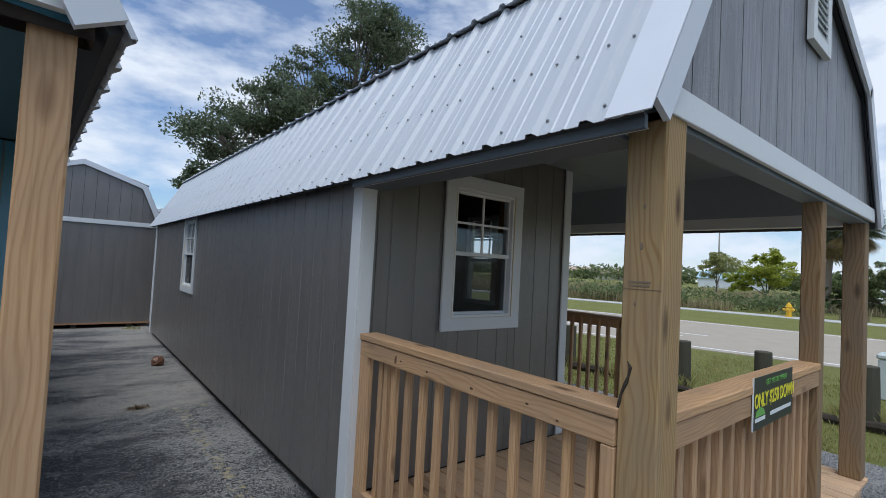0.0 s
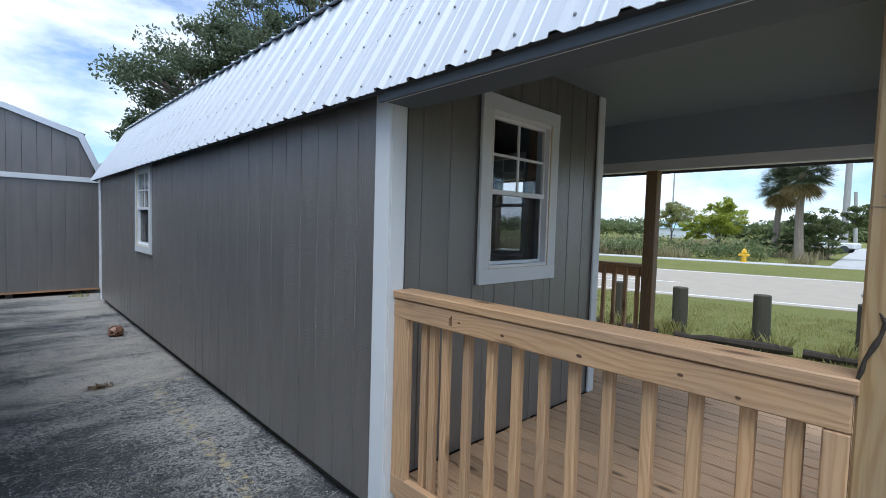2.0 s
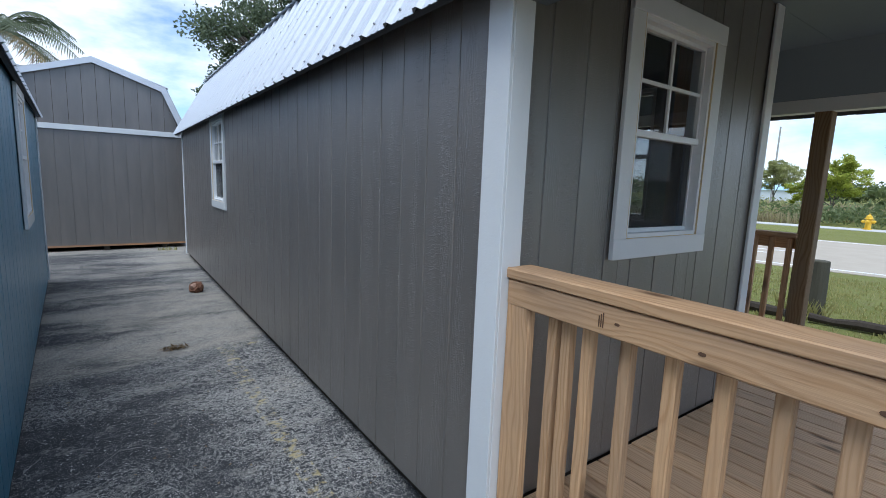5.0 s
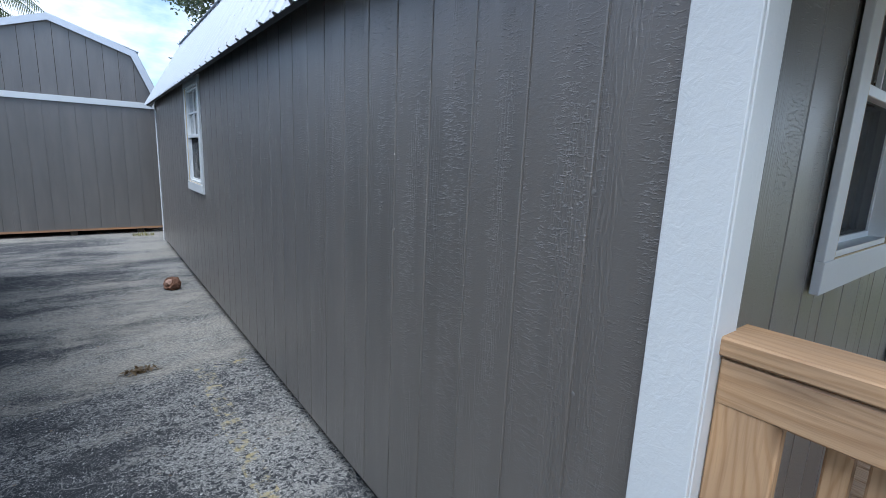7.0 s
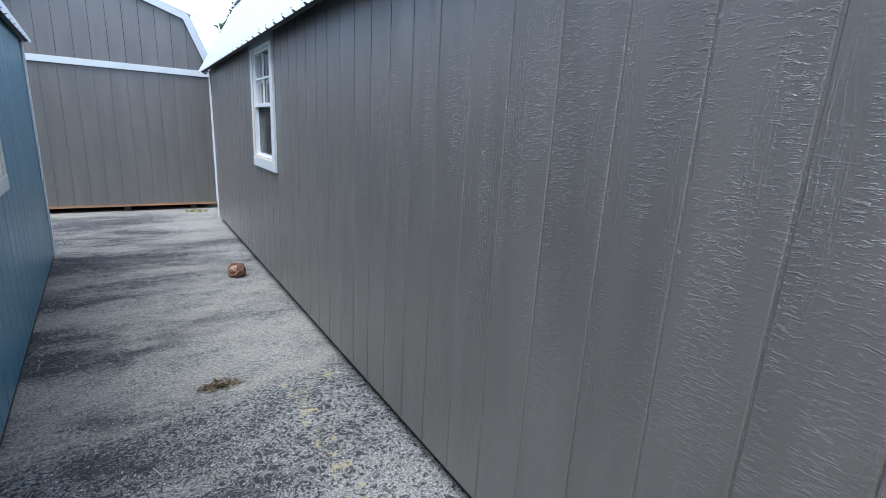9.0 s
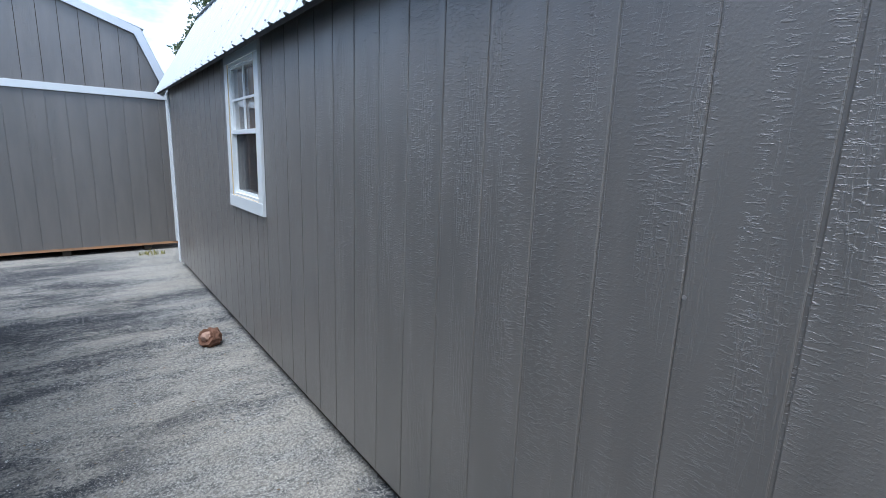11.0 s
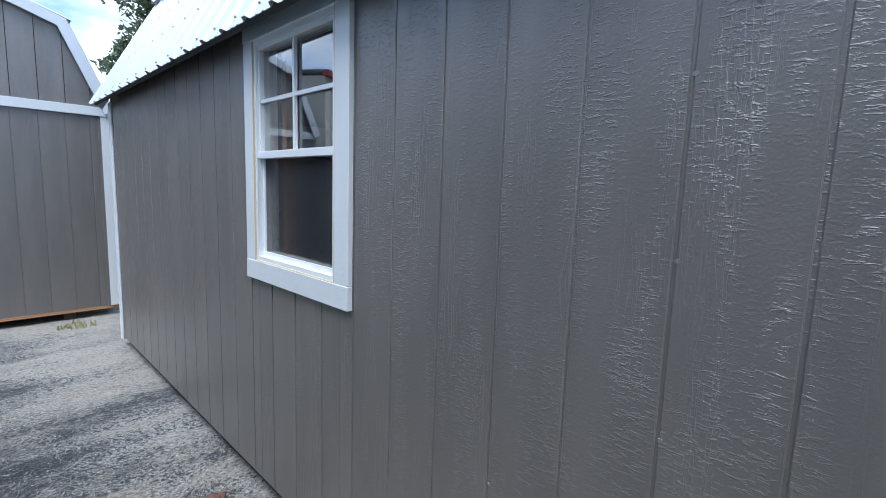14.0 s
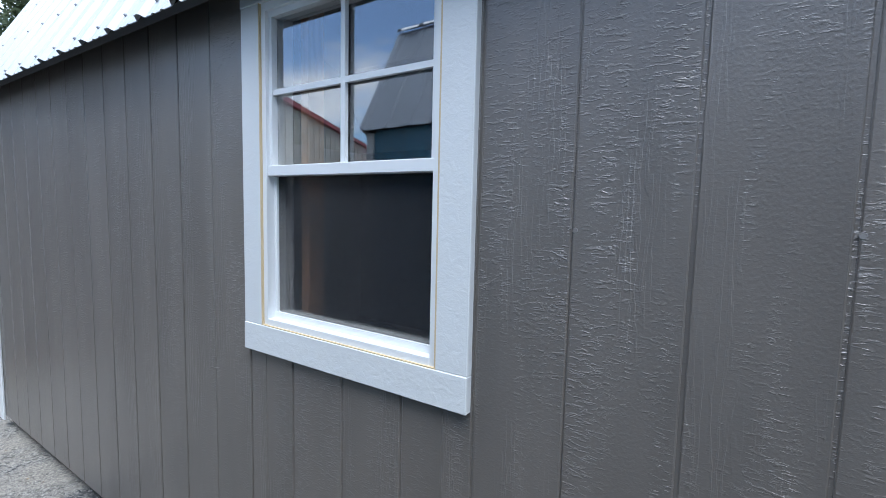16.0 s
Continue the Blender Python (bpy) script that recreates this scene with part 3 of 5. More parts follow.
def gable(name, parent, outline, y, facing, z0, material, hole=None, pitch=PITCH, core=INSIDE):
    """A gable end: a core slab behind upright boards cut to the roof's outline."""
    sgn = -1 if facing == "-y" else 1
    bm = bmesh.new()
    add_poly(bm, [(outline[0][0], y, z0)] + [(x, y, z) for x, z in outline] + [(outline[-1][0], y, z0)], (0, -sgn * 0.07, 0))
    g = part(name, bm, core, parent)
    x = outline[0][0] + 0.02
    while x < outline[-1][0] - 0.02:
        a, b = x, min(x + pitch - GAP, outline[-1][0] - 0.02)
        xs = [a, *[p[0] for p in outline if a < p[0] < b], b]
        pts = [(a, y, z0), (b, y, z0)] + [(q, y, height_at(outline, q) - 0.02) for q in reversed(xs)]
        bm = bmesh.new()
        add_poly(bm, pts, (0, sgn * THICK, 0))
        me = finish(bm, "gable_board", material)
        me.transform(Matrix.Translation((-(a + b) / 2, -y, -z0)))
        child("gable_board", me, g, Matrix.Translation(((a + b) / 2, y, z0)))
        x += pitch
    return g


def strip_along(bm, p, q, width, thick, y0, y1):
    """A flat strip under the line p-q in the xz plane, from y0 to y1."""
    d = (Vector((q[0], 0, q[1])) - Vector((p[0], 0, p[1]))).normalized()
    nrm = Vector((d.z, 0, -d.x))
    if nrm.z > 0:
        nrm = -nrm
    a, b = Vector((p[0], y0, p[1])), Vector((q[0], y0, q[1]))
    add_poly(bm, [a, b, b + nrm * width, a + nrm * width], (0, y1 - y0, 0))
    return bm


# ---- ground ----
def slab(name, lo, hi, material, label="", category=""):
    ob = new(name, finish(box(lo, hi), name, material))
    return tagged(ob, label, category, kind="structure")


slab("ground", (-900, -900, -0.6), (900, 900, -0.05), LAWN, "mown green lawn and field to the horizon", "ground")
slab("parking_lot", (-30, -25, -0.3), (6.3, 45, 0.0), ASPHALT, "worn dark asphalt lot with pale sand drifts", "parking lot")
ROAD_M = pose(13.1, 3.6, 0, 0, 0, 15.5)          # along the near edge of the road


def road_strip(name, u0, u1, z0, z1, material, label, category, y0=-160, y1=260):
    ob = new(name, finish(box((u0, y0, z0), (u1, y1, z1)), name, material))
    ob.matrix_world = ROAD_M
    return tagged(ob, label, category, kind="structure")


road_strip("road", 0.0, 9.2, -0.3, -0.035, ROAD, "pale grey asphalt road with white edge line", "road")
road_strip("road_marking", 0.35, 0.47, -0.2, -0.031, ROADPAINT, "white painted road edge line", "marking")
road_strip("road_marking", 8.7, 8.83, -0.2, -0.031, ROADPAINT, "white painted road edge line", "marking")
road_strip("pavement", 17.6, 19.5, -0.3, -0.02, CONCRETE, "pale concrete sidewalk beyond the road", "sidewalk")
for k in range(2):
    road_strip("road_marking", 2.6 + k * 0.9, 2.72 + k * 0.9, -0.2, -0.031, ROADPAINT, "worn white turn marking on the road", "marking", 2.0 - k * 0.6, 6.5 - k * 0.6)


# ---- the porch cabin ----
WX, EX, Y0, YP, Y1 = 1.457, 5.026, 0.449, 2.369, 10.909
IX = 3.665                                   # end of the porch wall
DECK = 0.228
EAVE_OUT = gambrel(1.335, 5.148, 2.222, 0.553, 3.194, 3.68)
cabin = thing("storage_cabin", "bronze-painted gambrel cabin with white trim and wrap-around timber porch", "cabin", (3.22, 5.7, 0.0))
B = WX + THICK                              # backing plane of the west wall
W_WIN = (7.13, 7.982, 1.123, 2.287)         # outer casing of the side window
W_HOLE = (7.21, 7.902, 1.20, 2.21)
P_WIN = (2.159, 3.0, 1.236, 2.416)
P_HOLE = (2.25, 2.91, 1.325, 2.325)
E_HOLE = (3.06, 3.70, 1.325, 2.30)

ww = wall("wall", cabin, (B, YP, 0.085), (B + 0.09, Y1 - 0.012, 2.37), "y", [W_HOLE])
siding(ww, "-x", B, 2.444, Y1 - 0.012, 0.095, 2.37, SIDING, start=6.9105, holes=[W_HOLE])
NAILS = [(7.125 - 0.2145 * k, z) for k, z in ((1, 1.56), (1, 0.62), (3, 1.572), (3, 0.77), (5, 1.45), (5, 1.80), (5, 1.08), (7, 1.42), (7, 1.90), (7, 0.95), (9, 1.36), (9, 1.76), (9, 1.0),
         (11, 1.578), (11, 1.92), (11, 0.66), (13, 1.3), (13, 0.8), (13, 1.75), (15, 1.5), (19, 1.57), (19, 1.13), (19, 1.9), (19, 0.7), (21, 1.51), (21, 1.02), (21, 1.95), (17, 1.3), (17, 1.8))]
for y, z in NAILS + [(8.197, 1.75), (8.197, 1.0), (6.414, 1.125)]:
    bm = bmesh.new()
    bmesh.ops.create_cone(bm, cap_ends=True, segments=8, radius1=0.006, radius2=0.005, depth=0.004, matrix=Matrix.Translation((WX + 0.001, y - 0.007, z)) @ Matrix.Rotation(radians(-90), 4, "Y"))
    part("nail", bm, NAIL, ww)
pwall = wall("wall", cabin, (1.60, YP + 0.012, DECK), (IX, YP + 0.10, 2.70), "x", [P_HOLE])
part("wall", box((B + 0.09, YP + 0.012, DECK), (1.60, YP + 0.10, 2.48)), SIDING, cabin)
siding(pwall, "-y", YP + 0.012, 1.60, IX, DECK + 0.01, 2.70, SIDING, start=B + 0.03, holes=[P_HOLE])
siding(pwall, "-y", YP + 0.012, B - 0.01, 1.597, DECK + 0.01, 2.28, SIDING, start=1.40)
iw = wall("wall", cabin, (IX - 0.09, YP + 0.10, DECK), (IX, 6.2, 2.70), "y", [E_HOLE])
siding(iw, "+x", IX, YP + 0.01, 6.2, DECK + 0.01, 2.70, SIDING, holes=[E_HOLE])
wall("wall", cabin, (IX, 6.2, 0.05), (EX - 0.02, 6.29, 2.45), "x", material=SIDING)
wall("wall", cabin, (EX - 0.1, 6.29, 0.05), (EX, Y1, 2.25), "y", material=SIDING)
wall("wall", cabin, (B + 0.09, Y1 - 0.1, 0.05), (EX - 0.1, Y1, 2.25), "x", material=SIDING)
# unseen panels added to stop daylight leaking through the attic into the rooms
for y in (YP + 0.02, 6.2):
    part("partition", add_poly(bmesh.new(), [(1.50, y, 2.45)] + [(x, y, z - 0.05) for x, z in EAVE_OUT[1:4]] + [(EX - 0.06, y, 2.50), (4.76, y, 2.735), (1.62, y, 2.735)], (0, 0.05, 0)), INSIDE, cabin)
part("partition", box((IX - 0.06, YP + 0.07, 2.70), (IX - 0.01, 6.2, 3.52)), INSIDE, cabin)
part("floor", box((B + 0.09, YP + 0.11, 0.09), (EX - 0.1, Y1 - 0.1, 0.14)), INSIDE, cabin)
part("skid", box((WX + 0.10, Y0 + 0.2, 0.0), (WX + 0.22, Y1 - 0.1, 0.088)), STUD, cabin, "timber skid coloured dark for gap shade under the floor")
part("skid", box((EX - 0.22, Y0 + 0.2, 0.0), (EX - 0.10, Y1 - 0.1, 0.088)), STUD, cabin, "timber skid coloured dark for gap shade under the floor")
# shadow in the gap below the siding is put into the joist's dark colour
part("rim_joist", box((WX + 0.045, YP, 0.015), (WX + 0.09, Y1 - 0.02, 0.082)), ROTSHADE, cabin, "brown rim joist darkened for gap shadow")
for y in (7.15, 7.805, 8.3, 8.7, 6.7, 6.3):
    timber("stud", cabin, (B + 0.092, y, 0.14), (B + 0.16, y + 0.038, 2.28), STUD, "z", "bare pine stud")
for x in (2.20, 2.92):
    timber("stud", cabin, (x, YP + 0.102, 0.14), (x + 0.038, YP + 0.19, 2.6), STUD, "z", "bare pine stud")

window(cabin, Matrix.Translation((WX, (W_WIN[0] + W_WIN[1]) / 2, W_WIN[2])) @ FACING["-x"], W_WIN[1] - W_WIN[0], W_WIN[3] - W_WIN[2], 0.09, 0.09, "white vinyl single-hung window with white painted casing")
window(cabin, Matrix.Translation(((P_WIN[0] + P_WIN[1]) / 2, YP, P_WIN[2])) @ FACING["-y"], P_WIN[1] - P_WIN[0], P_WIN[3] - P_WIN[2], 0.095, 0.095, "white vinyl single-hung window with white painted casing", False)
window(cabin, Matrix.Translation((IX + THICK, (E_HOLE[0] + E_HOLE[1]) / 2, E_HOLE[2] - 0.09)) @ FACING["+x"], E_HOLE[1] - E_HOLE[0] + 0.18, E_HOLE[3] - E_HOLE[2] + 0.18, 0.095, 0.095, "white vinyl single-hung window with white painted casing", False, False)

# white corner boards
part("corner_post", box((1.458, 2.335, 0.12), (1.538, YP + 0.010, 2.27)), SIDING, cabin)
part("corner_trim", box((1.443, 2.322, 0.112), (1.4565, 2.443, 2.36), 0.002), WHITE, cabin, "white painted corner board")
part("corner_trim", box((1.4567, 2.320, 0.118), (1.549, 2.334, 2.33), 0.002), WHITE, cabin, "white painted corner board")
part("corner_trim", box((IX - 0.075, YP - 0.018, DECK + 0.004), (IX + 0.02, YP - 0.001, 2.68), 0.003), WHITE, cabin, "white painted corner board")
part("corner_trim", box((WX - 0.014, Y1 - 0.075, 0.06), (WX - 0.001, Y1 + 0.012, 2.24), 0.003), WHITE, cabin, "white painted corner board")

# roof: dark sheathing, steel sheets, gables
bm = bmesh.new()
for p, q in zip(EAVE_OUT, EAVE_OUT[1:]):
    strip_along(bm, p, q, 0.03, 0, Y0 - 0.02, Y1 + 0.03)
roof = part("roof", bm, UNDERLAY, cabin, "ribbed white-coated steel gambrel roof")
o = EAVE_OUT
lift = 0.006
slope(roof, (o[0][0] - 0.012, o[0][1] - 0.012), (o[1][0] - 0.004, o[1][1] + 0.004), Y0 - 0.0325, Y1 + 0.06, True)
slope(roof, (o[1][0] - 0.05, o[1][1] + 0.012), (o[2][0], o[2][1] + lift), Y0 - 0.0325, Y1 + 0.06)
slope(roof, (o[3][0] + 0.05, o[3][1] + 0.012), (o[2][0], o[2][1] + lift), Y0 - 0.0325, Y1 + 0.06)
slope(roof, (o[4][0] + 0.012, o[4][1] - 0.012), (o[3][0] + 0.004, o[3][1] + 0.004), Y0 - 0.0325, Y1 + 0.06)
GB = [(x, z - 0.04) for x, z in gambrel(1.46, 5.023, 2.40, 0.44, 3.18, 3.66)]
# same siding; brighter light is put into the paler base, streaks are weathering
LIT_WEATHERED = siding_material("lit_weathered_gable_siding", (0.175, 0.165, 0.160), 0.5, 0.85)
gable("gable_wall", cabin, GB, Y0, "-y", 2.34, LIT_WEATHERED, pitch=0.236)
gable("gable_wall", cabin, GB, Y1 - 0.02, "+y", 2.25, SIDING)
bm = bmesh.new()
for p, q in zip(EAVE_OUT, EAVE_OUT[1:]):
    e = 0.0015 * (p[1] > 3)
    strip_along(bm, (p[0], p[1] + 0.026), (q[0], q[1] + 0.026), 0.10, 0, Y0 - 0.068 - e, Y0 - 0.047 - e)
for p, q in zip(EAVE_OUT, EAVE_OUT[1:]):
    d = Vector((q[0] - p[0], 0, q[1] - p[1])).normalized()
    up = Vector((-d.z, 0, d.x)) * 0.0225
    strip_along(bm, (p[0] + up.x - d.x * 0.03, p[1] + up.z - d.z * 0.03), (q[0] + up.x, q[1] + up.z), 0.005, 0, Y0 - 0.069, Y0 + 0.085)
part("rake_trim", bm, TRIM_STEEL, cabin, "white bent-steel rake trim")
bm = bmesh.new()
for p, q in zip(EAVE_OUT, EAVE_OUT[1:]):
    strip_along(bm, (p[0], p[1] + 0.01), (q[0], q[1] + 0.01), 0.09, 0, Y1 + 0.062, Y1 + 0.08)
part("rake_trim", bm, TRIM_STEEL, cabin, "white bent-steel rake trim")
part("fascia", box((1.47, Y0 - 0.035, 2.25), (5.016, Y0 - 0.013, 2.355), 0.003), WHITE, cabin, "white painted fascia board under the gable")
part("header", box((1.50, Y0 - 0.002, 2.235), (5.00, Y0 + 0.11, 2.335)), PORCH_DARK, cabin)
VX = 3.285                                   # middle of the gable vent
vent = part("gable_vent", box((VX - 0.13, Y0 - 0.03, 3.13), (VX + 0.13, Y0 - 0.015, 3.49)), PORCH_DARK, cabin, "white framed louvred gable vent")
for lo, hi in (((VX - 0.19, 3.07), (VX - 0.12, 3.55)), ((VX + 0.12, 3.07), (VX + 0.19, 3.55)), ((VX - 0.12, 3.07), (VX + 0.12, 3.14)), ((VX - 0.12, 3.48), (VX + 0.12, 3.55))):
    part("vent_frame", box((lo[0], Y0 - 0.045, lo[1]), (hi[0], Y0 - 0.012, hi[1]), 0.002), WHITE, vent)
slat_mesh = finish(box((-0.12, -0.014, -0.003), (0.12, 0.014, 0.003)), "slat", WHITE)
for k in range(8):
    child("slat", slat_mesh, vent, pose(VX, Y0 - 0.03, 3.16 + k * 0.042, 35, 0, 0))

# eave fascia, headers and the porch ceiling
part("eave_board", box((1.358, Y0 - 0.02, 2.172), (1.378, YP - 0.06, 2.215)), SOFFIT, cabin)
part("header", box((EX - 0.13, Y0 + 0.11, 2.22), (EX - 0.02, 6.2, 2.335)), WHITE, cabin, "white painted porch header")
part("drip_edge", box((1.3785, Y0 - 0.02, 2.1715), (1.3835, YP - 0.07, 2.1745)), WHITE, cabin, "thin pale metal drip edge")
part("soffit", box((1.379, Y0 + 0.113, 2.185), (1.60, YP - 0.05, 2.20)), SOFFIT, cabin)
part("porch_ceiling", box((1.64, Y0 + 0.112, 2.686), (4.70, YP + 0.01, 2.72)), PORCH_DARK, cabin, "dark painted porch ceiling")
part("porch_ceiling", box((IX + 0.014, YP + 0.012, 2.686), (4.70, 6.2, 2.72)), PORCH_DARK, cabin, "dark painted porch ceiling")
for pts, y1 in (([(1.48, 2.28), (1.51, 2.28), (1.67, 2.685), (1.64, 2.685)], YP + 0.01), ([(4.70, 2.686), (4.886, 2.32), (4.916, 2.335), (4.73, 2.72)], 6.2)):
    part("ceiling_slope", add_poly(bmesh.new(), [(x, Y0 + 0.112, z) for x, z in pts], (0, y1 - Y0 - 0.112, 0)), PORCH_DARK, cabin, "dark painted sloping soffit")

# posts
def porch_post(x0, y0, parent, z0=DECK, z1=2.27, size=0.14, material=POSTWOOD):
    return timber("porch_post", parent, (x0, y0, z0), (x0 + size, y0 + size, z1), material, "z", "rough-sawn timber post", 0.006)


porch_post(1.500, 0.424, cabin, z0=0.06)
porch_post(3.572, 0.449, cabin, z1=2.245, size=0.104, material=DARKPOST)
porch_post(4.884, 0.449, cabin, z1=2.245, material=DARKPOST)
porch_post(4.905, 2.385, cabin, z1=2.225, size=0.115, material=DARKPOST)
porch_post(4.905, 4.49, cabin, z1=2.225, size=0.115, material=DARKPOST)
bm = bmesh.new()
add_tube(bm, [(1.4985, 0.566, 1.245), (1.4985, 0.556, 1.285), (1.4985, 0.552, 1.31), (1.4985, 0.536, 1.35), (1.4985, 0.527, 1.375), (1.4985, 0.521, 1.405), (1.4985, 0.533, 1.425)], [0.003, 0.006, 0.004, 0.007, 0.004, 0.006, 0.001], 6)
part("split", bm, ROTSHADE, cabin, "dark split in the corner post")


INK = painted("faded_ink", (0.20, 0.15, 0.10), 0.8, 0.1)
for y0, y1, z0, z1 in ((0.462, 0.540, 1.690, 1.697), (0.466, 0.538, 1.678, 1.684), (0.425, 0.563, 1.6685, 1.6705)):
    part("stamp", box((1.4986, y0, z0), (1.4998, y1, z1)), INK, cabin, "faded ink stamp on the post")
for y, z, r in ((0.499, 1.814, 0.010), (0.493, 1.949, 0.006), (0.515, 1.62, 0.006)):
    bm = bmesh.new()
    bmesh.ops.create_cone(bm, cap_ends=True, segments=10, radius1=r, radius2=r * 0.6, depth=0.003, matrix=Matrix.Translation((1.4995, y, z)) @ Matrix.Rotation(radians(-90), 4, "Y") @ Matrix.Diagonal((1.6, 0.8, 1, 1)))
    part("knot", bm, INK, cabin, "brown knot in the post")


# railings
def railing(parent, axis, a, b, fixed, inward, top=1.11, spacing=0.135, low=DECK, marks=None):
    """A timber railing from a to b along the axis; its outer face is at fixed and inward is +1 or -1."""
    def at(u0, u1, d0, d1, z0, z1):
        f0, f1 = sorted((fixed + inward * d0, fixed + inward * d1))
        return ((f0, u0, z0), (f1, u1, z1)) if axis == "y" else ((u0, f0, z0), (u1, f1, z1))

    lo, hi = at(a, b, 0.0, 0.038, top - 0.135, top - 0.042)
    rail = timber("railing", parent, lo, hi, PINE, axis, "new treated-pine railing with square balusters")
    lo, hi = at(a - 0.01, b + 0.01, -0.006, 0.125, top - 0.038, top)
    timber("top_rail", rail, lo, hi, PINE, axis)
    lo, hi = at(a, b, 0.0, 0.038, low - 0.015, low + 0.085)
    timber("bottom_rail", rail, lo, hi, PINE, axis)
    n = max(2, round((b - a) / spacing))
    marks = marks or [a + 0.03 + (b - a - 0.1) * k / n for k in range(n + 1)]
    for k, u in enumerate(marks):
        j = 0.006 * math.sin(k * 7.3)
        lo, hi = at(u + j, u + j + 0.038, 0.0395, 0.0775, low, top - 0.045)
        timber("baluster", rail, lo, hi, PINE, "z")
    for child_ob in rail.children:
        child_ob.matrix_parent_inverse = rail.matrix_basis.inverted()
    return rail


r = railing(cabin, "y", 0.566, 2.318, 1.49, 1, 1.262, marks=[2.054, 0.654] + [1.965 - 0.1325 * k for k in range(10)])
e = timber("end_post", r, (1.492, 2.205, DECK - 0.02), (1.526, 2.318, 1.222), PINE, "z")
e.matrix_parent_inverse = r.matrix_basis.inverted()
e = timber("end_post", r, (1.5285, 2.112, DECK), (1.566, 2.150, 1.215), PINE, "z")
e.matrix_parent_inverse = r.matrix_basis.inverted()
e = timber("end_post", r, (1.4905, 0.566, 0.33), (1.5285, 0.62, 1.125), PINE, "z")
e.matrix_parent_inverse = r.matrix_basis.inverted()
STAMP = painted("ink_stamp", (0.10, 0.05, 0.025), 0.8, 0.1)
railing(cabin, "x", 1.645, 3.57, 0.449, 1, 1.25)
railing(cabin, "y", 2.502, 4.488, 5.004, -1, 1.25)

mark = bmesh.new()
for k in range(3):
    add_box(mark, (1.4888, 1.905 + k * 0.007, 1.150), (1.4897, 1.909 + k * 0.007, 1.196 - 0.006 * k))
part("stamp", mark, STAMP, cabin, "dark grade stamp on the rail")
for y, z, rr in ((1.86, 1.172, 0.007), (1.62, 1.163, 0.008), (1.28, 1.158, 0.009), (0.95, 1.175, 0.007), (0.80, 1.150, 0.006)):
    bm = bmesh.new()
    bmesh.ops.create_cone(bm, cap_ends=True, segments=10, radius1=rr, radius2=rr * 0.7, depth=0.002, matrix=Matrix.Translation((1.4893, y, z)) @ Matrix.Rotation(radians(90), 4, "Y") @ Matrix.Diagonal((0.7, 1.3, 1, 1)))
    part("knot", bm, STAMP, cabin, "dark knot in the rail")

# deck
deck = part("deck", box((1.52, Y0 + 0.02, 0.03), (EX - 0.02, Y0 + 0.058, DECK - 0.029)), DECKWOOD, cabin, "weathered plank porch deck")
for lo, hi in (((1.52, Y0 + 0.058, 0.03), (1.56, YP - 0.05, DECK - 0.029)), ((EX - 0.06, Y0 + 0.058, 0.03), (EX - 0.02, 6.2, DECK - 0.029)), ((3.2, Y0 + 0.058, 0.0), (3.24, YP, DECK - 0.029))):
    part("joist", box(lo, hi), DECKWOOD, deck)
x = 1.512
while x < EX - 0.02:
    w = min(0.1305, EX - x)
    far = YP - 0.002 if x + w < IX + 0.03 else 6.18
    timber("deck_board", deck, (x, Y0 - 0.02, DECK - 0.028), (x + w, far, DECK + 0.0012 * math.sin(x * 31)), DECKWOOD, "y")
    x += 0.1425


# ---- sign on the front railing ----
def text_mesh(words, size, material, bold=0.0):
    cu = bpy.data.curves.new("words", "FONT")
    cu.body, cu.size, cu.align_x, cu.extrude, cu.offset = words, size, "CENTER", 0.0006, bold
    tmp = bpy.data.objects.new("words", cu)
    scene.collection.objects.link(tmp)
    me = bpy.data.meshes.new_from_object(tmp.evaluated_get(bpy.context.evaluated_depsgraph_get()))
    bpy.data.objects.remove(tmp)
    me.materials.clear()
    me.materials.append(material)
    return me


SIGN = pose(2.71, 0.440, 1.05, 90, 0, 0)     # local x across, y up, z towards the front
sign = thing("yard_sign", "dark corrugated plastic sign with yellow lettering hung on a railing", "sign", matrix=SIGN)
part("sign_board", box((-0.285, 0.0, -0.004), (0.285, 0.235, 0.0)), SIGNBLACK, sign)
part("sign_edge", box((-0.289, -0.001, -0.005), (-0.2855, 0.236, 0.001)), SIGNWHITE, sign)
child("lettering", text_mesh("ONLY $250 DOWN", 0.085, SIGNYELLOW, 0.0012), sign, pose(0.02, 0.098, 0.001) @ Matrix.Diagonal((0.80, 1.05, 1, 1)))
child("lettering", text_mesh("GET ME DELIVERED", 0.036, SIGNGREEN), sign, pose(0.03, 0.19, 0.001))
part("text_bar", box((-0.06, 0.04, 0.0005), (0.26, 0.058, 0.0015)), SIGNWHITE, sign)
part("logo", box((-0.265, 0.035, 0.0005), (-0.13, 0.052, 0.0015)), SIGNWHITE, sign)
bm = bmesh.new()
add_poly(bm, [(-0.26, 0.058, 0.0005), (-0.13, 0.058, 0.0005), (-0.15, 0.085, 0.0005), (-0.20, 0.10, 0.0005), (-0.245, 0.082, 0.0005)], (0, 0, 0.001))
part("logo", bm, SIGNGREEN, sign)


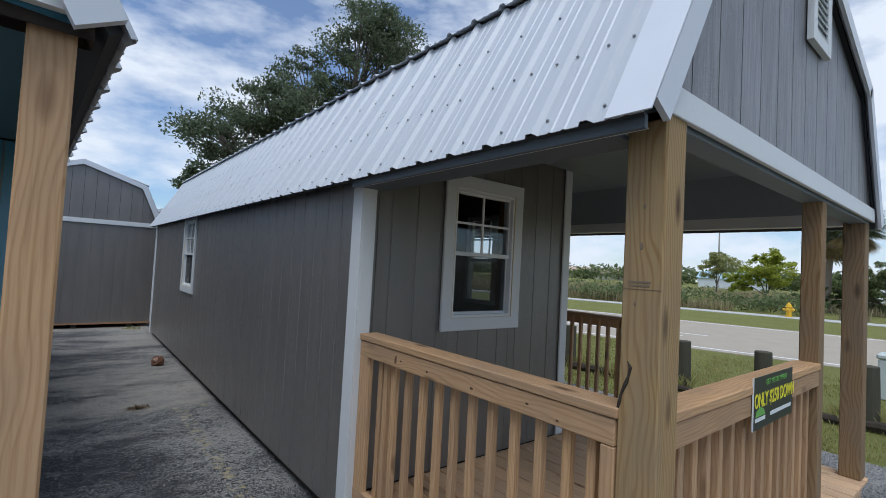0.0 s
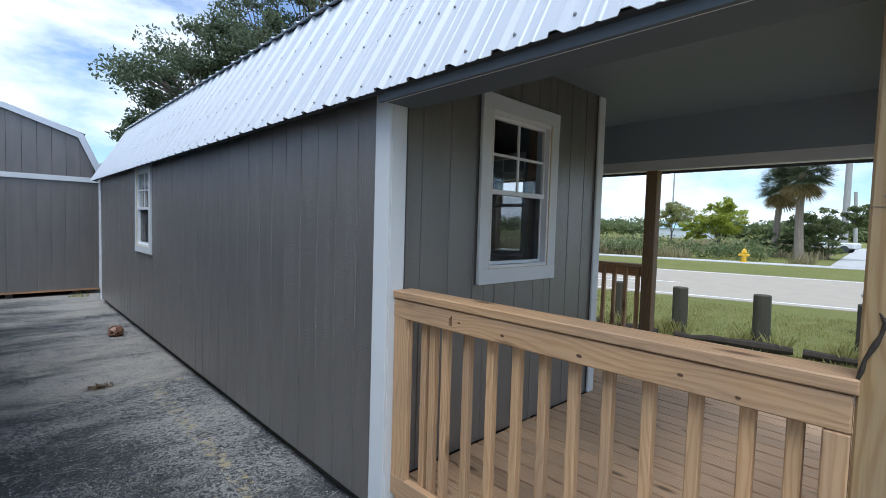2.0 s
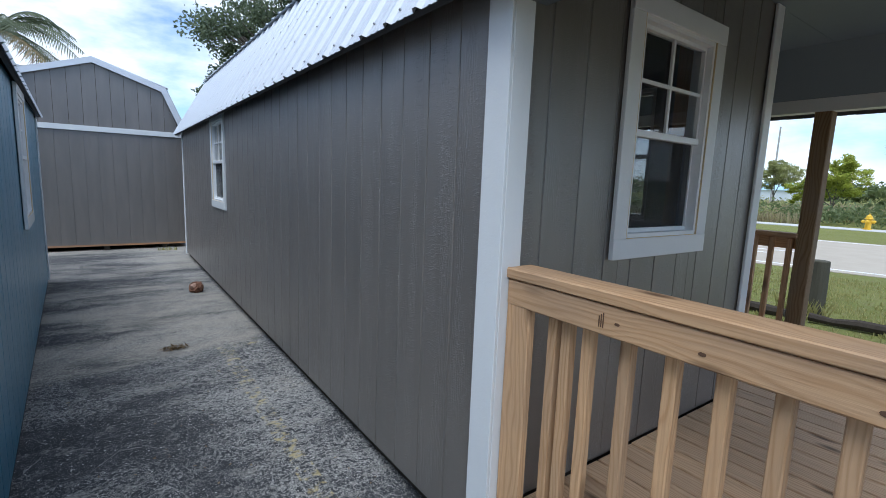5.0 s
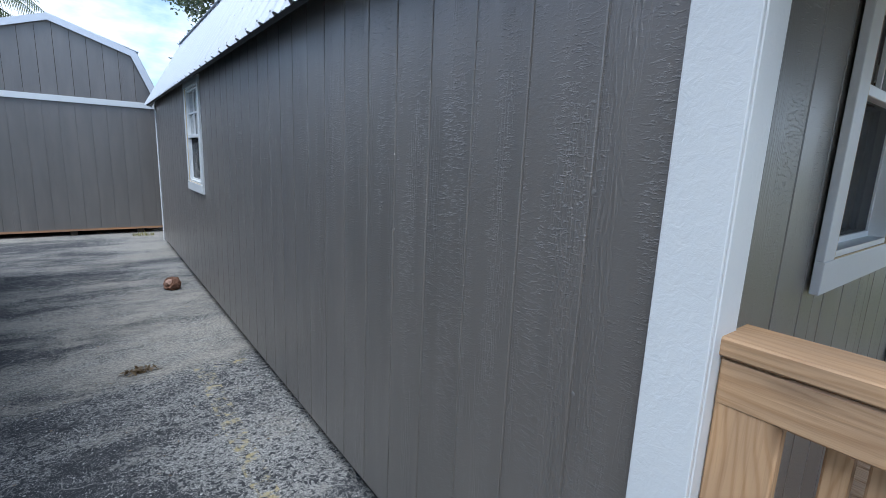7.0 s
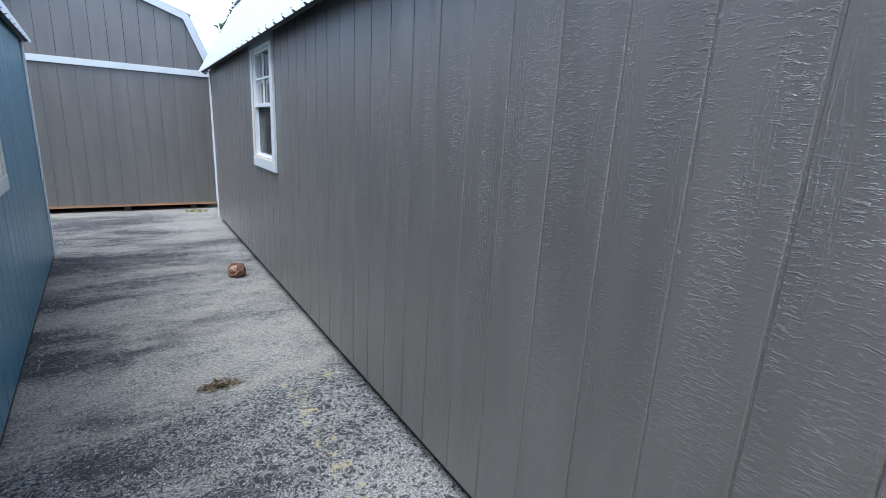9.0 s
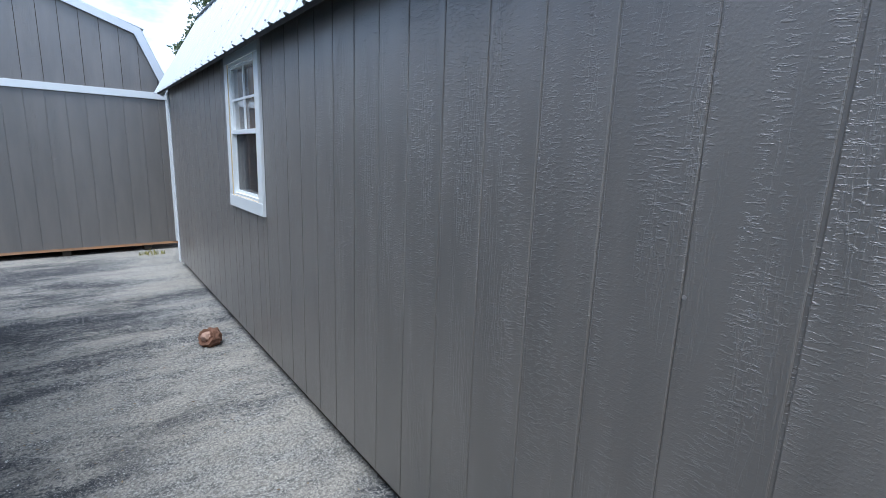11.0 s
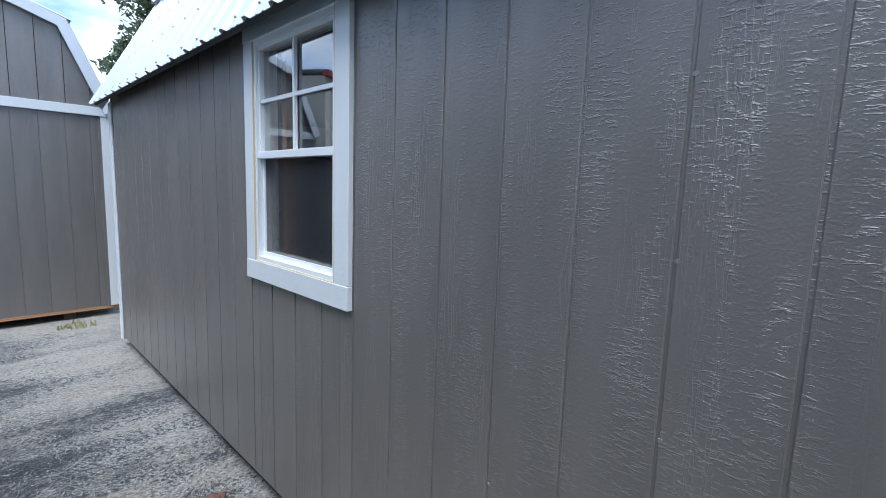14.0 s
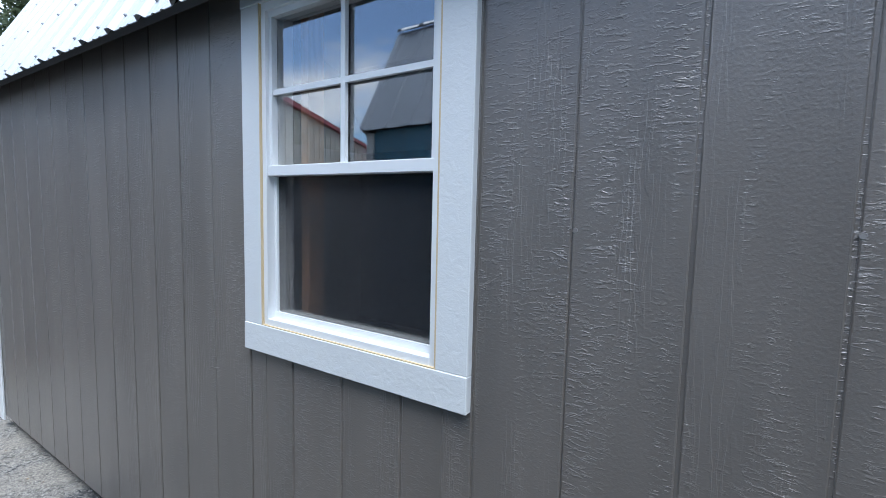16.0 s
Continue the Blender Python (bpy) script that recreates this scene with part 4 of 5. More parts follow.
# ---- other sheds ----
def simple_shed(name, label, matrix, width, length, eave, knee_in, knee_z, peak, material, base=0.13, porch=0.0, front_rake=True, side_window=None, band=True):
    """A gambrel shed in its own coordinates: x from -width to 0, y from 0 (front) to length."""
    s = thing(name, label, "shed", matrix=matrix)
    holes = [] if side_window is None else [(side_window[0] + 0.08, side_window[1] - 0.08, side_window[2] + 0.08, side_window[3] - 0.06)]
    w = wall("wall", s, (-0.10, porch, base), (-0.012, length - 0.001, eave + 0.02), "y", holes)
    siding(w, "+x", -0.012, porch, length, base, eave + 0.02, material, holes=holes)
    part("wall", box((-width, porch, base), (-width + 0.09, length, eave + 0.02)), material, s)
    part("wall", box((-width + 0.09, length - 0.09, base), (-0.10, length, eave)), material, s)
    fw = wall("wall", s, (-width + 0.09, porch + 0.012, base), (-0.10, porch + 0.09, eave + (0.12 if porch else 0.02)), "x")
    siding(fw, "-y", porch + 0.012, -width, 0.0, base, eave + (0.12 if porch else 0.0), material)
    out = gambrel(-width - 0.05, 0.05, eave, knee_in + 0.03, knee_z, peak)
    bm = bmesh.new()
    for p, q in zip(out, out[1:]):
        strip_along(bm, p, q, 0.03, 0, -0.01, length + 0.02)
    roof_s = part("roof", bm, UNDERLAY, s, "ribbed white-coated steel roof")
    slope(roof_s, (out[4][0] + 0.012, out[4][1] - 0.012), (out[3][0] + 0.004, out[3][1] + 0.004), -0.03, length + 0.04)
    slope(roof_s, (out[3][0] + 0.05, out[3][1] + 0.012), (out[2][0], out[2][1] + 0.006), -0.03, length + 0.04)
    slope(roof_s, (out[1][0] - 0.05, out[1][1] + 0.012), (out[2][0], out[2][1] + 0.006), -0.03, length + 0.04)
    slope(roof_s, (out[0][0] - 0.012, out[0][1] - 0.012), (out[1][0] - 0.004, out[1][1] + 0.004), -0.03, length + 0.04)
    gl = [(x, z - 0.03) for x, z in gambrel(-width, 0.0, eave, knee_in, knee_z - 0.02, peak - 0.03)]
    gable("gable_wall", s, gl, 0.012, "-y", eave, material)
    gable("gable_wall", s, gl, length - 0.012, "+y", eave, material)
    for y0, y1 in ((-0.06, -0.032), (length + 0.042, length + 0.06)):
        bm = bmesh.new()
        for p, q in zip(out, out[1:]):
            e = 0.0015 * out.index(p)
            strip_along(bm, (p[0], p[1] + 0.012), (q[0], q[1] + 0.012), 0.10, 0, y0 - e, y1 - e)
        part("rake_trim", bm, TRIM_STEEL, s, "white bent-steel rake trim")
    if band:
        part("trim_band", box((-width, -0.026, eave - 0.05), (0.0, -0.001, eave + 0.045), 0.002), WHITE, s, "white painted trim band")
    part("corner_trim", box((-0.005, length - 0.07, base), (0.012, length + 0.01, eave - 0.03), 0.002), WHITE, s, "white painted corner board")
    if not porch:
        part("corner_trim", box((-0.075, -0.014, base), (0.012, -0.001, eave - 0.05), 0.002), WHITE, s, "white painted corner board")
    # skids take a dark colour for the shade of the gap under the floor
    for x in (-0.5, -width / 2, -width + 0.4):
        part("skid", box((x, 0.03, 0.0), (x + 0.1, length - 0.03, base - 0.035)), ROTSHADE, s, "timber skid coloured dark for gap shade")
    # porch sheds take the dark underlay colour so the frame edge does not show
    part("floor_frame", box((-width + 0.01, max(porch, 0.006), base - 0.035), (-0.012, length - 0.006, base - 0.001)), UNDERLAY if porch else STUD, s, "floor frame edge, bare pine, dark on porch sheds")
    if side_window:
        window(s, Matrix.Translation((0.0, (side_window[0] + side_window[1]) / 2, side_window[2])) @ FACING["+x"], side_window[1] - side_window[0], side_window[3] - side_window[2], 0.09, 0.07, "white vinyl single-hung window with white painted casing")
    return s


simple_shed("storage_shed", "bronze-painted gambrel storage shed with white trim on skids", pose(1.665, 12.15, 0), 2.956, 5.0, 2.292, 0.345, 3.17, 3.57, SIDING, base=0.115)
BLUE_M = Matrix.Translation((0.022, 1.0, 0)) @ Matrix.Rotation(math.atan(0.0518), 4, "Z")
blue = simple_shed("porch_shed", "teal-painted gambrel shed with pine porch post and white trim", BLUE_M, 3.0, 8.24, 2.20, 0.42, 3.06, 3.6, SIDING_BLUE, base=0.05, porch=2.5, side_window=(5.0, 5.83, 1.06, 2.19), band=False)
timber("porch_post", blue, (-0.114, 0.035, 0.0), (-0.027, 0.124, 2.22), PINE, "z", "pale knotty pine post", 0.006)
timber("porch_post", blue, (-2.95, 0.035, 0.0), (-2.861, 0.124, 2.22), PINE, "z", "pale knotty pine post", 0.006)
part("deck", box((-2.98, 0.02, 0.0), (-0.02, 2.5, 0.05)), DECKWOOD, blue)
part("header", box((-2.98, 0.015, 2.22), (-0.04, 0.12, 2.33)), TEAL_DARK, blue)
part("porch_ceiling", box((-2.9, 0.12, 2.33), (-0.1, 2.5, 2.36)), TEAL_DARK, blue)
part("fascia", box((-2.98, -0.028, 2.205), (-0.02, -0.001, 2.32)), WHITE, blue)
simple_shed("storage_shed", "small white-roofed gambrel shed behind", pose(3.8, 18.4, 0), 2.6, 5.0, 2.1, 0.32, 2.8, 3.2, SIDING)

# long beige metal building, and a small white one with red trim, west of the lot
LONG_M = Matrix.Translation((-3.2, 15.0, 0)) @ Matrix.Rotation(math.atan2(5.1, -8.7), 4, "Z")
long_house = thing("metal_building", "long beige metal building with dark red eave trim", "building", matrix=LONG_M)
part("wall", box((0, -9, 0), (26, 0, 3.95)), BEIGE, long_house)
part("eave_trim", box((-0.1, -0.0, 3.93), (26.1, 0.12, 4.04)), RED, long_house)
bm = bmesh.new()
add_poly(bm, [(-0.1, 0.12, 4.05), (-0.1, -4.5, 4.2), (-0.1, -9.1, 4.08)], (26.2, 0, 0))
part("roof", bm, TRIM_STEEL, long_house)
for k in range(52):
    part("wall_rib", box((0.25 + k * 0.5, 0.0, 0.0), (0.31 + k * 0.5, 0.02, 3.9)), BEIGE, long_house)
small = thing("kiosk", "small white shed with dark red roof trim", "shed", matrix=pose(-13.6, 16.4, 0, 0, 0, 35))
part("wall", box((-2, -2, 0), (2, 2, 2.9)), BEIGE, small)
bm = bmesh.new()
add_poly(bm, [(-2.3, -2.3, 2.85), (2.3, -2.3, 2.85), (0, -2.3, 4.3)], (0, 4.6, 0))
part("roof", bm, RED, small)


# ---- vegetation ----
def leaf_mesh(name, centres, normals_bias, size, material, aspect=0.5, rng=None):
    """Many small leaf quads at the given centres, turned at random."""
    n = len(centres)
    d = rng.normal(size=(n, 3))
    d[:, 2] += normals_bias
    d /= np.linalg.norm(d, axis=1)[:, None]
    a = np.cross(d, rng.normal(size=(n, 3)))
    a /= np.linalg.norm(a, axis=1)[:, None]
    b = np.cross(d, a)
    s = size * rng.uniform(0.6, 1.3, size=(n, 1))
    v = np.stack([centres - a * s, centres + b * s * aspect, centres + a * s, centres - b * s * aspect], axis=1).reshape(-1, 3)
    f = np.arange(4 * n).reshape(-1, 4)
    me = bpy.data.meshes.new(name)
    me.from_pydata(v.tolist(), [], f.tolist())
    me.materials.append(material)
    return me


def cloud(rng, centre, radii, n, hollow=0.5):
    d = rng.normal(size=(n, 3))
    d /= np.linalg.norm(d, axis=1)[:, None]
    r = hollow + (1 - hollow) * rng.uniform(size=(n, 1)) ** 0.7
    return np.array(centre) + d * r * np.array(radii)


def tree(name, label, base, lobes, trunk_r, leaf, leaf_size, per_lobe, clumps, seed, material_bark=BARK):
    """A trunk that forks into limbs, each ending in a lobe of the crown made of clumps of leaves."""
    rng = np.random.default_rng(seed)
    t = thing(name, label, "tree", base)
    fork = Vector(base) + Vector((0, 0, min(l[0][2] for l in lobes) * 0.45))
    bm = bmesh.new()
    add_tube(bm, [base, (Vector(base) + fork) / 2 + Vector((0.1, 0.05, 0)), fork], [trunk_r * 1.25, trunk_r, trunk_r * 0.9], 9)
    pts = []
    for c, r in lobes:
        c = Vector(c)
        mid = fork.lerp(c, 0.5) + Vector((0, 0, 0.08 * (c - fork).length))
        add_tube(bm, [fork, mid, c], [trunk_r * 0.6, trunk_r * 0.35, trunk_r * 0.12], 6)
        for k in range(clumps):
            q = cloud(rng, c, r, 1, 0.35)[0]
            cr = rng.uniform(0.20, 0.42) * min(r)
            add_tube(bm, [mid.lerp(c, rng.uniform(0.2, 0.9)), Vector(q)], [trunk_r * 0.09, trunk_r * 0.03], 4)
            pts.append(cloud(rng, q, (cr * 1.25, cr * 1.25, cr * 0.75), per_lobe, 0.1))
    part("trunk", bm, material_bark, t)
    child("crown", leaf_mesh("crown", np.concatenate(pts), 0.6, leaf_size, leaf, 0.5, rng), t)
    return t


tree("oak_tree", "large dark-green live oak behind the cabin", (9.6, 20.5, 0),
     [((4.6, 20.5, 6.6), (1.9, 1.9, 1.5)), ((6.3, 20.8, 8.1), (1.9, 1.9, 1.6)), ((8.0, 20.0, 7.6), (1.8, 1.8, 1.5)), ((8.2, 20.8, 9.9), (1.8, 1.8, 1.6)),
      ((10.4, 19.5, 11.9), (1.9, 1.9, 2.0)), ((12.4, 19.5, 12.2), (2.0, 2.0, 2.0)), ((11.4, 19.8, 13.6), (1.6, 1.6, 1.4)), ((11.6, 20.5, 9.0), (2.3, 2.3, 1.8)), ((14.0, 20.0, 9.5), (2.2, 2.2, 1.8)), ((5.0, 21.5, 4.9), (1.6, 1.6, 1.0))],
     0.42, OAKLEAF, 0.075, 190, 36, 5)


def fan_palm(name, label, base, height, crown, seed, trunk_r=0.22, group=""):
    rng = random.Random(seed)
    t = thing(name, label, "palm tree", base, group)
    top = Vector(base) + Vector((rng.uniform(-0.4, 0.4), rng.uniform(-0.4, 0.4), height))
    bm = bmesh.new()
    add_tube(bm, [base, Vector(base).lerp(top, 0.5) + Vector((0.1, 0.1, 0)), top], [trunk_r * 1.3, trunk_r, trunk_r * 0.9], 10)
    part("trunk", bm, PALMBARK, t)
    for dead in (False, True):
        bm = bmesh.new()
        for k in range(95 if not dead else 18):
            az, el = rng.uniform(0, math.tau), rng.uniform(-0.5, 1.3) if not dead else rng.uniform(-1.4, -0.7)
            d = Vector((math.cos(az) * math.cos(el), math.sin(az) * math.cos(el), math.sin(el)))
            side = d.cross(Vector((0, 0, 1))).normalized()
            up = side.cross(d)
            stem = top + d * crown * 0.45
            for j in range(13):
                f = (j - 6) / 6
                tip = stem + (d * math.cos(f * 1.25) + side * math.sin(f * 1.25)) * crown * 0.55 - Vector((0, 0, crown * 0.16 * (0.4 + abs(f)))) + up * 0.05
                w = up.cross(tip - stem).normalized() * crown * 0.022
                m = stem.lerp(tip, 0.5)
                a, b, c, e = bm.verts.new(stem), bm.verts.new(m + w), bm.verts.new(tip), bm.verts.new(m - w)
                bm.faces.new((a, b, c, e))
            add_tube(bm, [top, stem], [crown * 0.012, crown * 0.008], 4)
        part("crown" if not dead else "dead_fronds", bm, PALMLEAF if not dead else DEADPALM, t)
    return t


fan_palm("cabbage_palm", "tall cabbage palm beside the far sidewalk", (39.57, 6.27, -0.03), 5.9, 2.1, 3, 0.24, "roadside palms")
fan_palm("cabbage_palm", "tall cabbage palm beside the far sidewalk", (42.89, 8.27, -0.03), 5.4, 2.0, 4, 0.22, "roadside palms")


def feather_palm(base, height, crown, seed):
    rng = random.Random(seed)
    t = thing("coconut_palm", "coconut palm with drooping green and yellowed fronds", "palm tree", base)
    top = Vector(base) + Vector((0.2, 0.1, height))
    bm = bmesh.new()
    add_tube(bm, [base, Vector(base).lerp(top, 0.5) + Vector((-0.2, 0.0, 0)), top], [0.2, 0.15, 0.13], 10)
    part("trunk", bm, PALMBARK, t)
    for k in range(17):
        az, el = k * 2.4 + rng.uniform(-0.3, 0.3), rng.uniform(-0.25, 1.1)
        d = Vector((math.cos(az), math.sin(az), 0))
        spine = []
        for j in range(12):
            s = j / 11
            spine.append(top + d * crown * (s * math.cos(el) + 0.1 * s) + Vector((0, 0, crown * (s * math.sin(el) - 0.75 * s * s))))
        bm = bmesh.new()
        add_tube(bm, spine, [0.03 * (1 - 0.8 * j / 11) for j in range(12)], 4)
        side = d.cross(Vector((0, 0, 1)))
        for j in range(1, 46):
            s = j / 46 * 11
            i = min(int(s), 10)
            p = spine[i].lerp(spine[i + 1], s - i)
            along = (spine[i + 1] - spine[i]).normalized()
            ln = crown * 0.27 * math.sin(math.pi * (0.12 + 0.85 * j / 46)) + 0.05
            for sg in (-1, 1):
                tip = p + (side * sg * 0.8 + along * 0.55).normalized() * ln - Vector((0, 0, ln * rng.uniform(0.25, 0.6)))
                w = along * 0.02
                bm.faces.new([bm.verts.new(q) for q in (p - w, p + w, p.lerp(tip, 0.6) + w, tip)])
        part("frond", bm, DEADPALM if el < 0.0 else PALMLEAF, t)
    return t


feather_palm((-2.4, 21.0, 0), 5.6, 2.6, 8)
tree("sapling_tree", "bright yellow-green young tree in the scrub", (47.55, 13.37, -0.06), [((47.11, 12.26, 2.88), (1.44, 1.66, 1.22)), ((47.99, 14.26, 2.66), (1.33, 1.66, 1.11)), ((47.55, 13.15, 3.99), (1.00, 1.11, 0.89)), ((47.77, 15.59, 1.77), (1.11, 1.33, 0.89))], 0.09, BRIGHTLEAF, 0.10, 110, 30, 21)
tree("roadside_tree", "green young tree at the field's edge", (57.53, 21.02, -0.06), [((57.53, 20.24, 3.55), (1.44, 1.66, 1.22)), ((57.97, 21.91, 3.22), (1.33, 1.44, 1.11)), ((57.53, 21.13, 4.44), (0.89, 1.00, 0.78))], 0.09, SCRUBLEAF, 0.10, 110, 30, 22)
tree("roadside_tree", "broad dark-green shrub tree between palms", (43.67, 5.16, -0.06), [((43.56, 5.16, 2.6), (1.33, 1.89, 1.0)), ((43.56, 3.61, 3.1), (1.11, 1.5, 0.8)), ((44.00, 6.94, 2.2), (1.33, 1.55, 1.00)), ((43.2, 6.0, 1.1), (1.4, 2.2, 0.9)), ((43.4, 8.6, 1.0), (1.3, 1.9, 0.8))], 0.1, DARKLEAF, 0.10, 110, 30, 23)


def beyond_path(p):
    """Whether a spot lies in the wild field, north of the mown strip along the side path."""
    return p.y > 3.05 + (p.x - 33.7) * 0.052 + 1.6


def scrub(name, label, n, u_range, v_range, height, material, size, seed, spread=0.6, per=26):
    """Low growth in the field beyond the sidewalk, u away from the road and v along it."""
    rng = np.random.default_rng(seed)
    pts = []
    for k in range(n):
        u = u_range[0] + (u_range[1] - u_range[0]) * rng.uniform() ** 1.5
        v = rng.uniform(*v_range)
        p = ROAD_M @ Vector((u, v, -0.05))
        if u_range[0] < 100 and not beyond_path(p):
            continue
        h = height * rng.uniform(0.5, 1.25)
        r = h * spread * rng.uniform(0.8, 1.5)
        q = cloud(rng, (p.x, p.y, h * 0.5), (r, r, h * 0.5), per, 0.2)
        pts.append(q)
    pts = np.concatenate(pts)
    pts[:, 2] = np.maximum(pts[:, 2], -0.02)
    ob = new(name, leaf_mesh(name, pts, 0.2, size, material, 0.4, rng))
    return tagged(ob, label, "scrub", kind="stuff")


def field_grass(n, seed):
    """Tall dry grass in clumps over the field beyond the sidewalk."""
    rng = np.random.default_rng(seed)
    u = 20.3 + 62 * rng.uniform(size=n) ** 1.7
    v = rng.uniform(-24, 90, n)
    keep = np.array([noise.noise(Vector((a * 0.12, b * 0.12, 3.3))) > -0.28 and beyond_path(ROAD_M @ Vector((a, b, 0))) for a, b in zip(u, v)])
    u, v = u[keep], v[keep]
    m = len(u)
    base = np.array([ROAD_M @ Vector((a, b, -0.05)) for a, b in zip(u, v)])
    h = rng.uniform(0.35, 1.0, (m, 1)) * (0.75 + 0.5 * np.array([[noise.noise(Vector((a * 0.2, b * 0.2, 8.1)))] for a, b in zip(u, v)]))
    lean = rng.normal(size=(m, 3)) * 0.25
    lean[:, 2] = 1.0
    tip = base + lean * h
    ang = rng.uniform(0, math.tau, m)
    w = np.stack([np.cos(ang), np.sin(ang), np.zeros(m)], axis=1) * (0.035 + 0.05 * h)
    vv = np.stack([base - w * 0.5, base + w * 0.5, tip + w * 0.25, tip - w * 0.25], axis=1).reshape(-1, 3)
    me = bpy.data.meshes.new("dry_grass")
    me.from_pydata(vv.tolist(), [], np.arange(4 * m).reshape(-1, 4).tolist())
    me.materials.append(DRYGRASS)
    return tagged(new("dry_grass", me), "tall dry brown field grass", "grass", kind="stuff")


field_grass(95000, 31)
scrub("scrub", "low green field scrub", 260, (21.5, 85), (-22, 85), 0.95, SCRUBLEAF, 0.12, 32, 0.8, 60)
scrub("scrub", "dark green shrubs in the field", 90, (26, 90), (-20, 90), 1.6, SCRUBLEAF, 0.13, 33, 0.8, 110)
scrub("scrub", "dense green thicket under the palms", 80, (20.8, 28), (-2.5, 12), 1.3, DARKLEAF, 0.15, 34, 0.8, 60)
scrub("far_woods", "distant dark-green line of trees", 330, (185, 240), (-260, 330), 6.5, DARKLEAF, 1.0, 35, 1.2, 260)


def grass_tufts(name, label, spots, seed, height, material=GRASSBLADE):
    rng = np.random.default_rng(seed)
    verts, faces = [], []
    for x, y, z, n, r in spots:
        for k in range(n):
            a, d = rng.uniform(0, math.tau), r * math.sqrt(rng.uniform())
            bx, by = x + d * math.cos(a), y + d * math.sin(a)
            h, lean, b = height * rng.uniform(0.4, 1.2), rng.uniform(0.1, 0.6), rng.uniform(0, math.tau)
            w = 0.005 * rng.uniform(0.7, 1.5)
            dx, dy = math.cos(b), math.sin(b)
            i = len(verts)
            verts += [(bx - dy * w, by + dx * w, z), (bx + dy * w, by - dx * w, z), (bx + dx * h * lean * 0.4 + dy * w, by + dy * h * lean * 0.4 - dx * w, z + h * 0.6), (bx + dx * h * lean, by + dy * h * lean, z + h)]
            faces.append((i, i + 1, i + 2, i + 3))
    me = bpy.data.meshes.new(name)
    me.from_pydata(verts, [], faces)
    me.materials.append(material)
    return tagged(new(name, me), label, "grass", kind="stuff")


rs = random.Random(9)
lawn_spots = [(rs.uniform(6.1, 12.0), rs.uniform(-4, 9.5), -0.05, 20, 0.22) for _ in range(1500)]
grass_tufts("grass", "short green lawn grass", lawn_spots, 41, 0.06)
grass_tufts("weeds", "low weeds growing through asphalt beside the shed skids", [(1.0 + rs.uniform(-0.05, 0.45), 11.8 + rs.uniform(-0.12, 0.22), 0.0, 14, 0.07) for _ in range(5)], 43, 0.06)


# ---- by the roadside ----
def bollard(x, y, h, group="lawn bollards"):
    b = thing("bollard", "weathered round wooden bollard post in the grass", "bollard", (x, y, -0.05), group)
    bm = bmesh.new()
    add_tube(bm, [(x, y, -0.05), (x + 0.004, y, h * 0.5), (x, y + 0.006, h - 0.012), (x, y + 0.006, h)], [0.116, 0.113, 0.111, 0.101], 18)
    part("post", bm, OLDPOST, b, smooth=False)
    return b


BOLLARDS = [(7.65, 5.1), (7.8, 4.05), (7.95, 3.117), (8.1, 2.04), (8.25, 0.9), (8.4, -0.2), (8.55, -1.3), (8.7, -2.4)]
for x, y in BOLLARDS:
    bollard(x, y, 0.72)
grass_tufts("grass", "long grass tufts round the bollards", [(x - 0.1 + rs.uniform(-0.25, 0.2), y + rs.uniform(-0.3, 0.3), -0.05, 40, 0.14) for x, y in BOLLARDS for _ in range(5)], 42, 0.26)
for (xa, ya), (xb, yb) in (((7.55, 3.05), (7.8, 1.6)), ((7.82, 1.5), (8.0, 0.0)), ((7.5, 4.9), (7.55, 3.3))):
    log = thing("landscape_timber", "dark rotten landscape timber lying in grass", "timber", (xa, ya, -0.05), "landscape timbers")
    bm = bmesh.new()
    pts = [Vector((xa, ya, 0.02)).lerp(Vector((xb, yb, 0.02)), k / 6) + Vector((rs.uniform(-0.015, 0.015), 0, rs.uniform(-0.012, 0.012))) for k in range(7)]
    add_tube(bm, pts, [0.075 + rs.uniform(-0.03, 0.012) for _ in range(7)], 8)
    part("timber", bm, ROTSHADE, log)


def hydrant(x, y):
    h = thing("fire_hydrant", "yellow cast-iron fire hydrant on the far verge", "hydrant", (x, y, -0.05))
    bm = bmesh.new()
    add_tube(bm, [(x, y, -0.05), (x, y, 0.03), (x, y, 0.031), (x, y, 0.5), (x, y, 0.52), (x, y, 0.55), (x, y, 0.56), (x, y, 0.68), (x, y, 0.74)], [0.19, 0.19, 0.13, 0.13, 0.18, 0.18, 0.14, 0.11, 0.03], 14)
    part("barrel", bm, YELLOW, h)
    for d in ((0, 1), (0, -1), (-1, 0)):
        bm = bmesh.new()
        k = 0.24 if d[0] == 0 else 0.27
        add_tube(bm, [(x + d[0] * 0.1, y + d[1] * 0.1, 0.38), (x + d[0] * k, y + d[1] * k, 0.38), (x + d[0] * (k + 0.05), y + d[1] * (k + 0.05), 0.38)], [0.075, 0.085, 0.04], 10)
        part("outlet_cap", bm, YELLOW, h)
    bm = bmesh.new()
    add_tube(bm, [(x, y, 0.73), (x, y, 0.79)], [0.035, 0.035], 5)
    part("operating_nut", bm, YELLOW, h)


